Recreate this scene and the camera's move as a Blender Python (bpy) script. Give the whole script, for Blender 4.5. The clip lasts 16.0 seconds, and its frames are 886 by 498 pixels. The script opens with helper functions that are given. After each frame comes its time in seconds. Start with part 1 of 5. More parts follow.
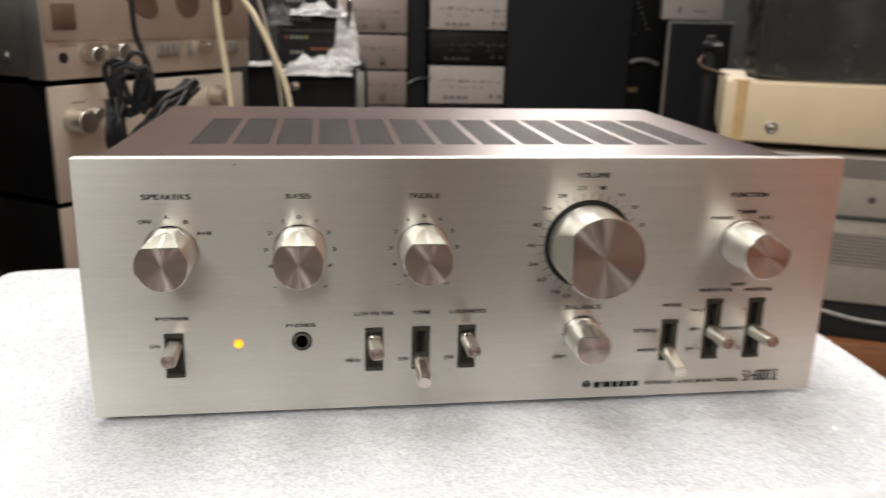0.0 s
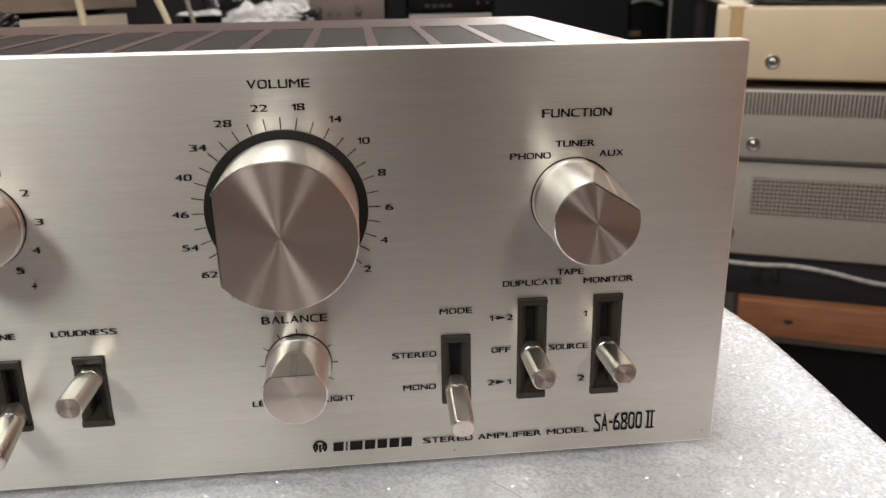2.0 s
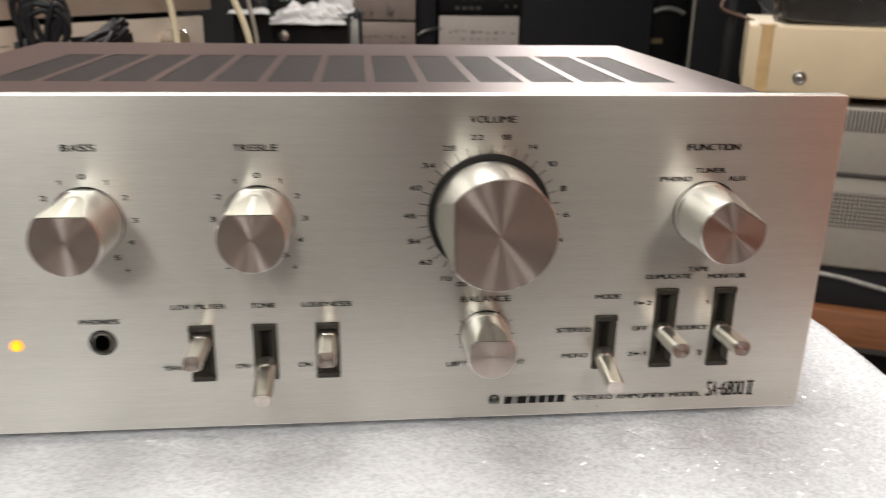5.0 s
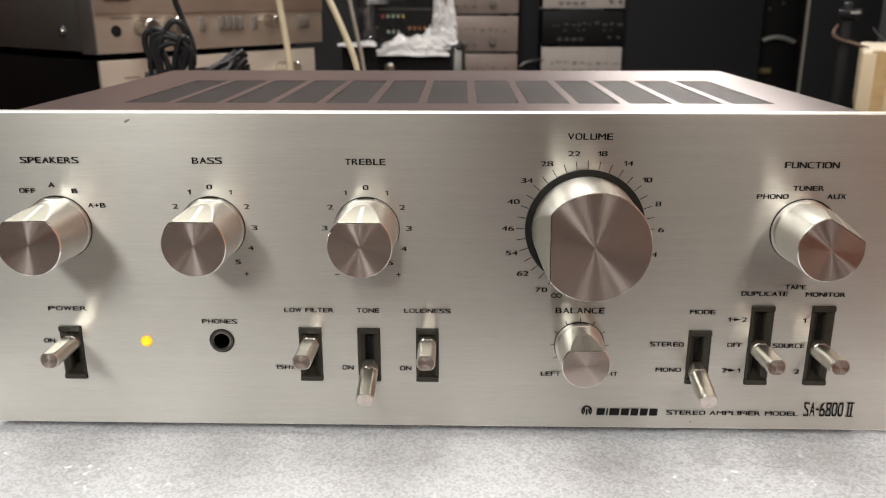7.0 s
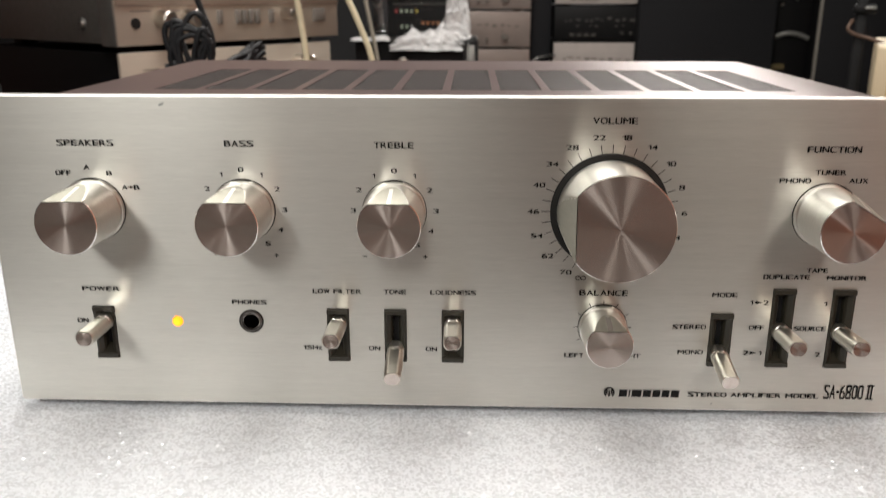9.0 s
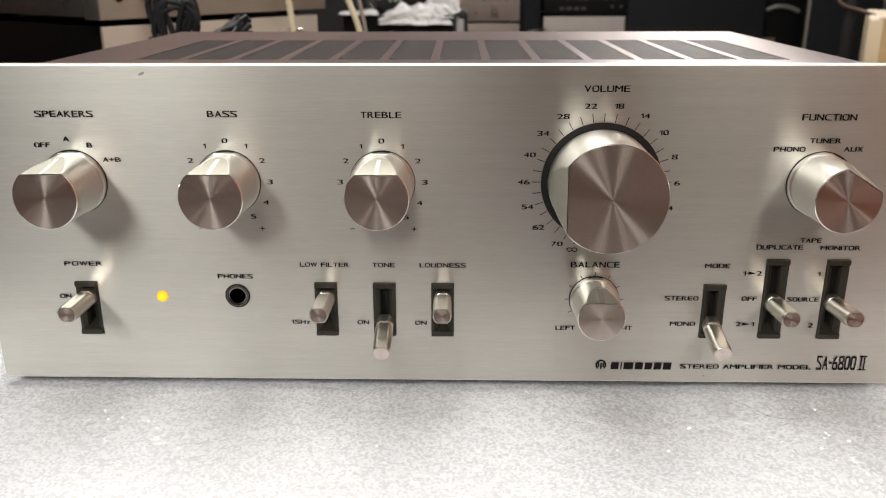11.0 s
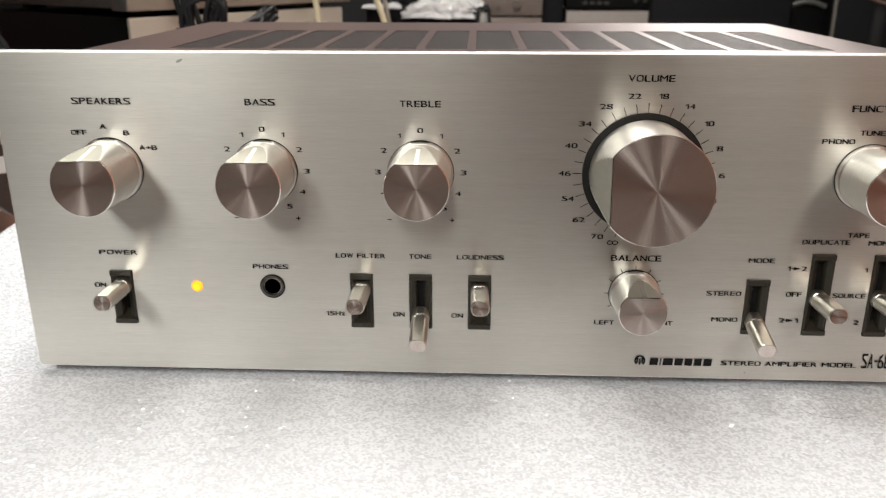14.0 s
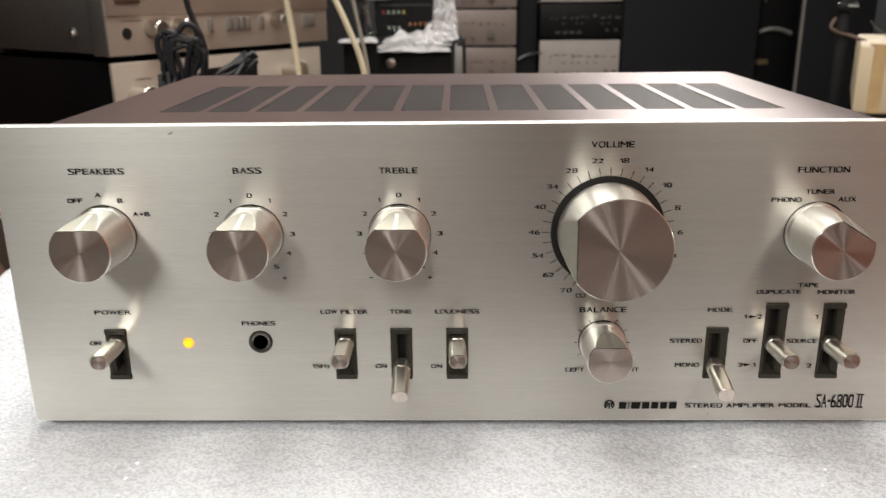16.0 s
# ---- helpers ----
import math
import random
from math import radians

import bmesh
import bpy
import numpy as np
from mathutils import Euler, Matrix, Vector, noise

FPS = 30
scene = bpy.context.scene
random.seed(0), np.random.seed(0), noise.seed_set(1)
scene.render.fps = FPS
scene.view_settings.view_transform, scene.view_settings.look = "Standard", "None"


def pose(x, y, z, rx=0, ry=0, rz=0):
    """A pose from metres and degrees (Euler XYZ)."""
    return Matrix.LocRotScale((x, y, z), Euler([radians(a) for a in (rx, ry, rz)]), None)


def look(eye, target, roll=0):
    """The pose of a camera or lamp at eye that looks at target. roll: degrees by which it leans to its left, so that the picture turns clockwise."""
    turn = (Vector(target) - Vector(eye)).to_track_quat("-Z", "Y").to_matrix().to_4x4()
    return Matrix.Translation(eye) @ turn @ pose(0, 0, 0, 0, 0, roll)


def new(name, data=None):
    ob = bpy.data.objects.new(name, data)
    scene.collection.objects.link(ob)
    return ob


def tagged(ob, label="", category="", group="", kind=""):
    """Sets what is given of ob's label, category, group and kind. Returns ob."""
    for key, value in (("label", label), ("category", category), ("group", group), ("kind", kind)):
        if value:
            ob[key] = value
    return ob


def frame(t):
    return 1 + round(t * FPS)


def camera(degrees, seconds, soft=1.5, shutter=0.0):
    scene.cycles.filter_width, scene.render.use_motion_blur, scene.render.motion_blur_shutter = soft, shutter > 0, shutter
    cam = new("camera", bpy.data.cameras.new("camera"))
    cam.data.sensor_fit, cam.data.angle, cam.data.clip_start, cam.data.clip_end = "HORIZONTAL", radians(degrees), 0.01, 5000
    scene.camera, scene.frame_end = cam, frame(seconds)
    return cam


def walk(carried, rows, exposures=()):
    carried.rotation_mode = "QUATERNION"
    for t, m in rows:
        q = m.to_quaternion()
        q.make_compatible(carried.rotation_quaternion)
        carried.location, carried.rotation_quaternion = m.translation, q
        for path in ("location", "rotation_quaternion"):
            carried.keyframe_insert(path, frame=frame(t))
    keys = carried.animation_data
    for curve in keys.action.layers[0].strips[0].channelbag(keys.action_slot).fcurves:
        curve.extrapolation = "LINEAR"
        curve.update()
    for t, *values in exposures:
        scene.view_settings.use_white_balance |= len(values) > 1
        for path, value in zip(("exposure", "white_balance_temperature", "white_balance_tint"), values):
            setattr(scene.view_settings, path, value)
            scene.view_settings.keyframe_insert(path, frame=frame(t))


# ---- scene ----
cam = camera(56.29, 16.0, soft=1.1, shutter=0.6)
cam.data.dof.use_dof, cam.data.dof.focus_distance, cam.data.dof.aperture_fstop = True, 0.32, 21.0
PATH = [
    (0, (-0.08251, -0.43061, 0.22901), (0.05592, 0.52004, -0.04866), 1.404),
    (0.5, (-0.08440, -0.39262, 0.21710), (-0.02610, 0.56425, -0.06751), 0.579),
    (1, (-0.00783, -0.32072, 0.19551), (0.01504, 0.63483, -0.09845), -1.105),
    (1.5, (0.06521, -0.26605, 0.18147), (0.12000, 0.68555, -0.12095), -1.528),
    (2, (0.08564, -0.25527, 0.17541), (0.18196, 0.68768, -0.14328), -0.923),
    (2.5, (0.08179, -0.26296, 0.17897), (0.19550, 0.67443, -0.15023), 0.299),
    (3, (0.07653, -0.26737, 0.17939), (0.19841, 0.66812, -0.15226), 1.032),
    (3.5, (0.07568, -0.27262, 0.18458), (0.20418, 0.66298, -0.14427), 1.333),
    (4, (0.06722, -0.28656, 0.18732), (0.19686, 0.64989, -0.13865), 1.417),
    (4.5, (0.04615, -0.30386, 0.19091), (0.16768, 0.63332, -0.13606), 1.271),
    (5, (0.01053, -0.32309, 0.20161), (0.10673, 0.61776, -0.12324), 0.919),
    (5.2, (0.00126, -0.32918, 0.20480), (0.08482, 0.61212, -0.12225), 0.921),
    (7.3, (0.01015, -0.34446, 0.19831), (-0.01485, 0.61258, -0.08951), -0.087),
    (7.5, (0.00606, -0.34750, 0.20324), (-0.01677, 0.60847, -0.08829), -0.112),
    (8, (0.02017, -0.35262, 0.20530), (0.00433, 0.60528, -0.08032), -0.383),
    (8.5, (0.01147, -0.35413, 0.20335), (-0.00397, 0.60391, -0.08182), -0.194),
    (9, (0.00227, -0.34947, 0.19438), (-0.02986, 0.60567, -0.09897), 0.016),
    (9.2, (0.00580, -0.34775, 0.19017), (-0.02578, 0.60489, -0.11121), 0.061),
    (11.3, (0.00102, -0.34429, 0.19047), (-0.01932, 0.60295, -0.12938), -0.149),
    (11.5, (-0.00464, -0.34466, 0.18980), (-0.02981, 0.60263, -0.12958), -0.019),
    (12, (-0.00774, -0.34154, 0.18999), (-0.04123, 0.60559, -0.12910), 0.223),
    (12.5, (-0.01528, -0.34109, 0.18885), (-0.05617, 0.60462, -0.13356), 0.521),
    (13, (-0.01926, -0.33986, 0.18965), (-0.06641, 0.60589, -0.13180), 0.593),
    (13.5, (-0.01332, -0.34057, 0.18891), (-0.05880, 0.60544, -0.13199), 0.302),
    (14, (-0.00643, -0.34009, 0.18726), (-0.04742, 0.60472, -0.13780), 0.013),
    (14.5, (-0.00064, -0.33374, 0.18427), (-0.03304, 0.60964, -0.14584), -0.314),
    (15, (-0.00478, -0.33893, 0.19553), (-0.02727, 0.60795, -0.12529), -0.674),
    (15.5, (0.00326, -0.35044, 0.20182), (-0.00947, 0.60123, -0.10503), -0.549),
    (16, (-0.00499, -0.35645, 0.20883), (-0.02169, 0.59745, -0.09082), -0.543),
]
walk(cam, [(t, look(eye, target, roll)) for t, eye, target, roll in PATH], exposures=[(0.0, 0.15), (0.5, 0.11), (1.0, 0.09), (1.5, -0.08), (2.0, 0.0), (2.5, 0.09), (3.0, 0.15), (16.0, 0.15)])

# ---- world, lamps, exposure ----
world = bpy.data.worlds.new("room_air")
scene.world = world
world.use_nodes = True
world.node_tree.nodes["Background"].inputs[0].default_value = (0.75, 0.72, 0.70, 1)
world.node_tree.nodes["Background"].inputs[1].default_value = 0.02

# ceiling tubes, which run front to back: (x, y, z, width, length, watts, colour)
TUBES = [
    (-1.20, -2.30, 1.55, 0.60, 1.9, 66.0, (0.99, 0.985, 0.945)),
    (-0.25, -2.30, 1.55, 0.45, 1.9, 17.0, (0.99, 0.97, 0.92)),
    (1.02, -2.30, 1.55, 0.45, 1.9, 22.0, (1.0, 0.92, 0.84)),
    (1.08, 3.55, 1.55, 0.55, 1.6, 98.0, (1.0, 0.95, 0.90)),
    (-0.15, 0.55, 1.55, 0.55, 1.4, 32.0, (1.0, 0.955, 0.90)),
]


def ceiling_tube(x, y, z, width, length, watts, colour):
    data = bpy.data.lights.new("ceiling_tube", "AREA")
    data.shape, data.size, data.size_y = "RECTANGLE", width, length
    data.energy, data.color = watts, colour
    ob = new("ceiling_tube", data)
    ob.matrix_basis = pose(x, y, z - 0.008)
    return ob


for row in TUBES:
    ceiling_tube(*row)


# ---- materials ----
def material(name, color, rough=0.5, metal=0.0, spec=0.5):
    m = bpy.data.materials.new(name)
    m.use_nodes = True
    b = m.node_tree.nodes["Principled BSDF"]
    b.inputs["Base Color"].default_value = (*color, 1)
    b.inputs["Roughness"].default_value = rough
    b.inputs["Metallic"].default_value = metal
    b.inputs["Specular IOR Level"].default_value = spec
    return m


def node(m, kind, **inputs):
    n = m.node_tree.nodes.new(kind)
    for k, v in inputs.items():
        n.inputs[k.replace("_", " ")].default_value = v
    return n


def link(m, a, out, b, inp):
    m.node_tree.links.new(a.outputs[out], b.inputs[inp])


def bsdf(m):
    return m.node_tree.nodes["Principled BSDF"]


def grain(m, scale, stretch=(1, 1, 1), dark=0.9, light=1.08, bump=0.0, distance=0.001, rough=0.0, detail=6.0):
    """Noise over the object's own metres: varies the base colour, and the relief and the gloss if asked."""
    b = bsdf(m)
    co = node(m, "ShaderNodeTexCoord")
    mp = node(m, "ShaderNodeMapping", Scale=stretch)
    link(m, co, "Object", mp, "Vector")
    nz = node(m, "ShaderNodeTexNoise", Scale=scale, Detail=detail, Roughness=0.6)
    link(m, mp, "Vector", nz, "Vector")
    ramp = node(m, "ShaderNodeMapRange")
    ramp.inputs["From Min"].default_value, ramp.inputs["From Max"].default_value = 0.3, 0.7
    ramp.inputs["To Min"].default_value, ramp.inputs["To Max"].default_value = dark, light
    link(m, nz, "Fac", ramp, "Value")
    mix = m.node_tree.nodes.new("ShaderNodeVectorMath")
    mix.operation = "MULTIPLY"
    old = b.inputs["Base Color"]
    if old.is_linked:
        src = old.links[0].from_socket
        m.node_tree.links.new(src, mix.inputs[0])
    else:
        mix.inputs[0].default_value = old.default_value[:3]
    link(m, ramp, "Result", mix, 1)
    m.node_tree.links.new(mix.outputs[0], old)
    if bump:
        bp = node(m, "ShaderNodeBump", Strength=bump, Distance=distance)
        link(m, nz, "Fac", bp, "Height")
        if b.inputs["Normal"].is_linked:
            m.node_tree.links.new(b.inputs["Normal"].links[0].from_socket, bp.inputs["Normal"])
        link(m, bp, "Normal", b, "Normal")
    if rough:
        rr = node(m, "ShaderNodeMapRange")
        base = b.inputs["Roughness"].default_value
        rr.inputs["To Min"].default_value, rr.inputs["To Max"].default_value = base - rough, base + rough
        link(m, nz, "Fac", rr, "Value")
        link(m, rr, "Result", b, "Roughness")
    return m


def brushed(name, color, rough, aniso, spun=False, axis=(0, 0, 1)):
    """Brushed metal: the gloss spreads along the axis, across the fine lines; spun: away from the local y axis."""
    m = material(name, color, rough, 1.0)
    b = bsdf(m)
    b.inputs["Anisotropic"].default_value = aniso
    if spun:
        co = node(m, "ShaderNodeTexCoord")
        cr = m.node_tree.nodes.new("ShaderNodeVectorMath")
        cr.operation = "MULTIPLY"
        cr.inputs[1].default_value = (1, 0, 1)
        link(m, co, "Object", cr, 0)
        m.node_tree.links.new(cr.outputs[0], b.inputs["Tangent"])
        ln = m.node_tree.nodes.new("ShaderNodeVectorMath")
        ln.operation = "LENGTH"
        link(m, co, "Object", ln, 0)
        nz = node(m, "ShaderNodeTexNoise", Scale=5200.0, Detail=2.0)
        nz.noise_dimensions = "1D"
        m.node_tree.links.new(ln.outputs["Value"], nz.inputs["W"])
        rr = node(m, "ShaderNodeMapRange")
        rr.inputs["To Min"].default_value, rr.inputs["To Max"].default_value = rough - 0.02, rough + 0.03
        link(m, nz, "Fac", rr, "Value")
        link(m, rr, "Result", b, "Roughness")
    else:
        tg = node(m, "ShaderNodeCombineXYZ")
        for i, v in enumerate(axis):
            tg.inputs[i].default_value = v
        m.node_tree.links.new(tg.outputs[0], b.inputs["Tangent"])
    return m


M_PANEL = brushed("brushed_aluminium", (0.60, 0.588, 0.54), 0.32, 0.88)
grain(M_PANEL, 1.0, (110, 1, 4200), 0.93, 1.06, bump=0.03, distance=0.0002, rough=0.04, detail=4)
grain(M_PANEL, 1.0, (34, 1, 1900), 0.965, 1.035, detail=4)
grain(M_PANEL, 1.0, (3, 1, 260), 0.975, 1.025, detail=3)
grain(M_PANEL, 9.0, (1, 1, 1.6), 0.97, 1.03)
M_EDGE = material("polished_aluminium_edge", (0.90, 0.88, 0.85), 0.46, 1.0)
M_RIM = material("bright_cut_rim", (0.92, 0.90, 0.87), 0.22, 1.0)
M_KNOB = brushed("turned_aluminium", (0.76, 0.74, 0.69), 0.36, 0.75, axis=(0, 1, 0))
grain(M_KNOB, 1.0, (300, 1600, 300), 0.95, 1.04, detail=2)
M_LEVER = grain(brushed("drawn_aluminium", (0.64, 0.61, 0.55), 0.30, 0.6, axis=(0, 1, 0)), 1.0, (300, 1600, 300), 0.95, 1.04, detail=2)
# red tint in the base colour adds to the reddish reflected surroundings
M_FACE = brushed("spun_aluminium", (0.64, 0.565, 0.515), 0.22, 1.0, spun=True)
M_FLAT = material("milled_aluminium", (0.50, 0.49, 0.43), 0.62, 1.0)
grain(M_FLAT, 600, (1, 0.1, 1), 0.95, 1.04)
M_RING = material("black_ring_paint", (0.010, 0.0095, 0.0085), 0.5, 0.0, 0.25)
M_INK = material("black_print", (0.008, 0.008, 0.008), 0.6, 0.0, 0.15)
M_OLIVE = grain(material("olive_black_plastic", (0.024, 0.0215, 0.015), 0.38, 0.0, 0.35), 700, dark=0.85, light=1.15)
# near-black colour stands in for shade in slots, holes and under the vents
M_DARK = material("recess_shade", (0.006, 0.006, 0.006), 0.7)
M_COVER = grain(material("bronze_grey_paint", (0.15, 0.106, 0.100), 0.38, 0.60), 900, dark=0.93, light=1.06, bump=0.08, distance=0.0003, rough=0.05)
grain(M_COVER, 12, dark=0.93, light=1.05)
M_SLAT = grain(material("grille_grey_paint", (0.041, 0.034, 0.032), 0.57, 0.0, 0.30), 200, dark=0.9, light=1.1)
M_STEEL = grain(material("dull_steel", (0.30, 0.29, 0.28), 0.45, 0.9), 60, dark=0.85, light=1.1)
M_SOCKET = material("dark_nickel", (0.16, 0.15, 0.14), 0.35, 1.0)
M_NICKEL = material("nickel", (0.62, 0.59, 0.54), 0.28, 1.0)
M_RUBBER = grain(material("black_rubber", (0.016, 0.016, 0.016), 0.62), 300, dark=0.8, light=1.2)


def lamp_material(name, core, rim, strength):
    m = bpy.data.materials.new(name)
    m.use_nodes = True
    b = bsdf(m)
    co = node(m, "ShaderNodeTexCoord")
    ln = m.node_tree.nodes.new("ShaderNodeVectorMath")
    ln.operation = "LENGTH"
    link(m, co, "Object", ln, 0)
    mr = node(m, "ShaderNodeMapRange")
    mr.inputs["From Min"].default_value, mr.inputs["From Max"].default_value = 0.0012, 0.0030
    link(m, ln, "Value", mr, "Value")
    mx = m.node_tree.nodes.new("ShaderNodeMix")
    mx.data_type = "RGBA"
    link(m, mr, "Result", mx, "Factor")
    mx.inputs[6].default_value, mx.inputs[7].default_value = (*core, 1), (*rim, 1)
    m.node_tree.links.new(mx.outputs[2], b.inputs["Emission Color"])
    b.inputs["Emission Strength"].default_value = strength
    b.inputs["Base Color"].default_value = (*rim, 1)
    return m


M_LED = lamp_material("amber_lamp", (1.0, 0.60, 0.02), (1.0, 0.24, 0.0), 1.35)


def foam_material():
    m = material("white_foam", (0.84, 0.84, 0.83), 0.55, 0.0, 0.4)
    b = bsdf(m)
    b.inputs["Subsurface Weight"].default_value = 0.2
    b.inputs["Subsurface Radius"].default_value = (0.003, 0.003, 0.003)
    b.inputs["Subsurface Scale"].default_value = 1.0
    b.inputs["Coat Weight"].default_value = 0.85
    b.inputs["Coat Roughness"].default_value = 0.12
    b.inputs["Coat IOR"].default_value = 1.8
    co = node(m, "ShaderNodeTexCoord")
    # soft bubbles under a glossy skin with small taut blisters
    vo = node(m, "ShaderNodeTexVoronoi", Scale=640.0, Randomness=1.0)
    link(m, co, "Object", vo, "Vector")
    big = node(m, "ShaderNodeTexVoronoi", Scale=330.0, Randomness=1.0)
    big.feature = "SMOOTH_F1"
    link(m, co, "Object", big, "Vector")
    b0 = node(m, "ShaderNodeBump", Strength=0.35, Distance=0.0014)
    link(m, big, "Distance", b0, "Height")
    bp = node(m, "ShaderNodeBump", Strength=0.16, Distance=0.0010)
    link(m, vo, "Distance", bp, "Height")
    link(m, b0, "Normal", bp, "Normal")
    link(m, bp, "Normal", b, "Normal")
    # the skin glints on small tilted facets
    chip = node(m, "ShaderNodeTexVoronoi", Scale=880.0, Randomness=1.0)
    link(m, co, "Object", chip, "Vector")
    tilt = m.node_tree.nodes.new("ShaderNodeVectorMath")
    tilt.operation = "MULTIPLY_ADD"
    tilt.inputs[1].default_value, tilt.inputs[2].default_value = (1.9, 1.9, 0.8), (-0.95, -0.95, -0.4)
    link(m, chip, "Color", tilt, 0)
    lean = m.node_tree.nodes.new("ShaderNodeVectorMath")
    lean.operation = "ADD"
    m.node_tree.links.new(tilt.outputs[0], lean.inputs[0])
    link(m, co, "Normal", lean, 1)
    unit = m.node_tree.nodes.new("ShaderNodeVectorMath")
    unit.operation = "NORMALIZE"
    m.node_tree.links.new(lean.outputs[0], unit.inputs[0])
    m.node_tree.links.new(unit.outputs[0], b.inputs["Coat Normal"])
    # faint grey cells and broad unevenness
    sep = m.node_tree.nodes.new("ShaderNodeSeparateColor")
    link(m, vo, "Color", sep, "Color")
    mr = node(m, "ShaderNodeMapRange")
    mr.inputs["To Min"].default_value, mr.inputs["To Max"].default_value = 0.97, 1.02
    link(m, sep, "Red", mr, "Value")
    n2 = node(m, "ShaderNodeTexNoise", Scale=14.0, Detail=5.0)
    link(m, co, "Object", n2, "Vector")
    m2 = node(m, "ShaderNodeMapRange")
    m2.inputs["To Min"].default_value, m2.inputs["To Max"].default_value = 0.74, 0.82
    link(m, n2, "Fac", m2, "Value")
    mul = m.node_tree.nodes.new("ShaderNodeMath")
    mul.operation = "MULTIPLY"
    link(m, mr, "Result", mul, 0)
    link(m, m2, "Result", mul, 1)
    cc = node(m, "ShaderNodeCombineColor")
    for k, tint in (("Red", 0.96), ("Green", 1.0), ("Blue", 1.045)):
        tm = m.node_tree.nodes.new("ShaderNodeMath")
        tm.operation = "MULTIPLY"
        tm.inputs[1].default_value = tint
        m.node_tree.links.new(mul.outputs[0], tm.inputs[0])
        m.node_tree.links.new(tm.outputs[0], cc.inputs[k])
    link(m, cc, "Color", b, "Base Color")
    return m


M_FOAM = foam_material()

# surroundings
M_CHAMP = grain(brushed("champagne_metal", (0.62, 0.55, 0.46), 0.45, 0.3), 1.0, (20, 1, 900), 0.94, 1.05)
bsdf(M_CHAMP).inputs["Metallic"].default_value = 0.35
M_TAN = grain(material("tan_front_glass", (0.36, 0.285, 0.23), 0.42), 7, dark=0.85, light=1.12)
M_BROWN = grain(material("brown_window", (0.12, 0.075, 0.055), 0.25), 30, dark=0.8, light=1.2)
M_GREYSIDE = grain(material("grey_side_paint", (0.19, 0.183, 0.17), 0.45, 0.3), 160, dark=0.9, light=1.1, bump=0.05)
M_STRIP = grain(material("grey_trim", (0.34, 0.34, 0.32), 0.42, 0.6), 40, dark=0.9, light=1.1)
M_BLACK = grain(material("black_paint", (0.006, 0.006, 0.0065), 0.5, 0.0, 0.2), 120, dark=0.8, light=1.25)
M_BLACKSOFT = grain(material("black_cloth", (0.009, 0.009, 0.011), 0.85), 500, dark=0.7, light=1.3, bump=0.2, distance=0.0006)
M_CREAM = grain(material("cream_paint", (0.63, 0.52, 0.35), 0.48), 9, dark=0.93, light=1.05)
M_TAPE = grain(material("aged_tape", (0.52, 0.36, 0.17), 0.5), 40, dark=0.85, light=1.1)
M_DULLYELLOW = grain(material("dull_yellow_print", (0.16, 0.12, 0.05), 0.6), 60, dark=0.7, light=1.1)
M_GREYMET = grain(material("warm_grey_metal_paint", (0.37, 0.345, 0.30), 0.46, 0.25), 60, dark=0.94, light=1.05, bump=0.04)
# dark grey for ribs and marks, and for shade coloured into vents
M_GREYDK = grain(material("dark_grey_vent_shade", (0.055, 0.051, 0.045), 0.6), 90, dark=0.85, light=1.15)
M_WOOD = grain(material("orange_brown_wood", (0.24, 0.098, 0.042), 0.5), 9, (1, 8, 14), 0.7, 1.25, bump=0.1)
M_WHITE = grain(material("white_print_paper", (0.46, 0.41, 0.38), 0.6), 25, dark=0.92, light=1.05)
M_SILVER = grain(material("silver_front", (0.36, 0.305, 0.275), 0.45, 0.35), 30, dark=0.92, light=1.06)
M_GUNMETAL = grain(brushed("gunmetal_front", (0.26, 0.25, 0.24), 0.38, 0.3), 40, dark=0.9, light=1.08)
M_CABLE = grain(material("cream_cable", (0.66, 0.58, 0.40), 0.5), 60, dark=0.88, light=1.06)
M_GREYCABLE = grain(material("grey_cable", (0.36, 0.33, 0.27), 0.45), 60, dark=0.88, light=1.06)
M_CORD = material("black_cord", (0.010, 0.0105, 0.012), 0.45, 0.0, 0.35)
M_PAPER = grain(material("crumpled_grey_paper", (0.34, 0.33, 0.31), 0.7), 70, dark=0.6, light=1.25, bump=0.4, distance=0.004)
M_STICK = material("white_sticker", (0.80, 0.78, 0.75), 0.45)
M_RED = material("red_marker", (0.60, 0.04, 0.05), 0.5)
M_GOLD = material("gold_plate", (0.75, 0.52, 0.16), 0.28, 1.0)
# unseen walls; dark red tone chosen for what knob faces and panel reflect
M_WALL = grain(material("red_reflection_wall", (0.100, 0.045, 0.034), 0.8), 3, dark=0.85, light=1.1)
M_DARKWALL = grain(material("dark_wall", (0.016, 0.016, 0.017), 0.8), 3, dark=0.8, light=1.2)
# unseen reflector colour for the red at the panel's right end
M_WARM = grain(material("terracotta_wall", (0.60, 0.29, 0.21), 0.75), 3, dark=0.85, light=1.1)
M_FLOOR = grain(material("grey_floor", (0.12, 0.112, 0.105), 0.6), 6, dark=0.7, light=1.2)
M_CEIL = grain(material("ceiling_paint", (0.62, 0.60, 0.57), 0.85), 4, dark=0.92, light=1.05)
M_LABELGREY = material("grey_print", (0.20, 0.18, 0.16), 0.55)


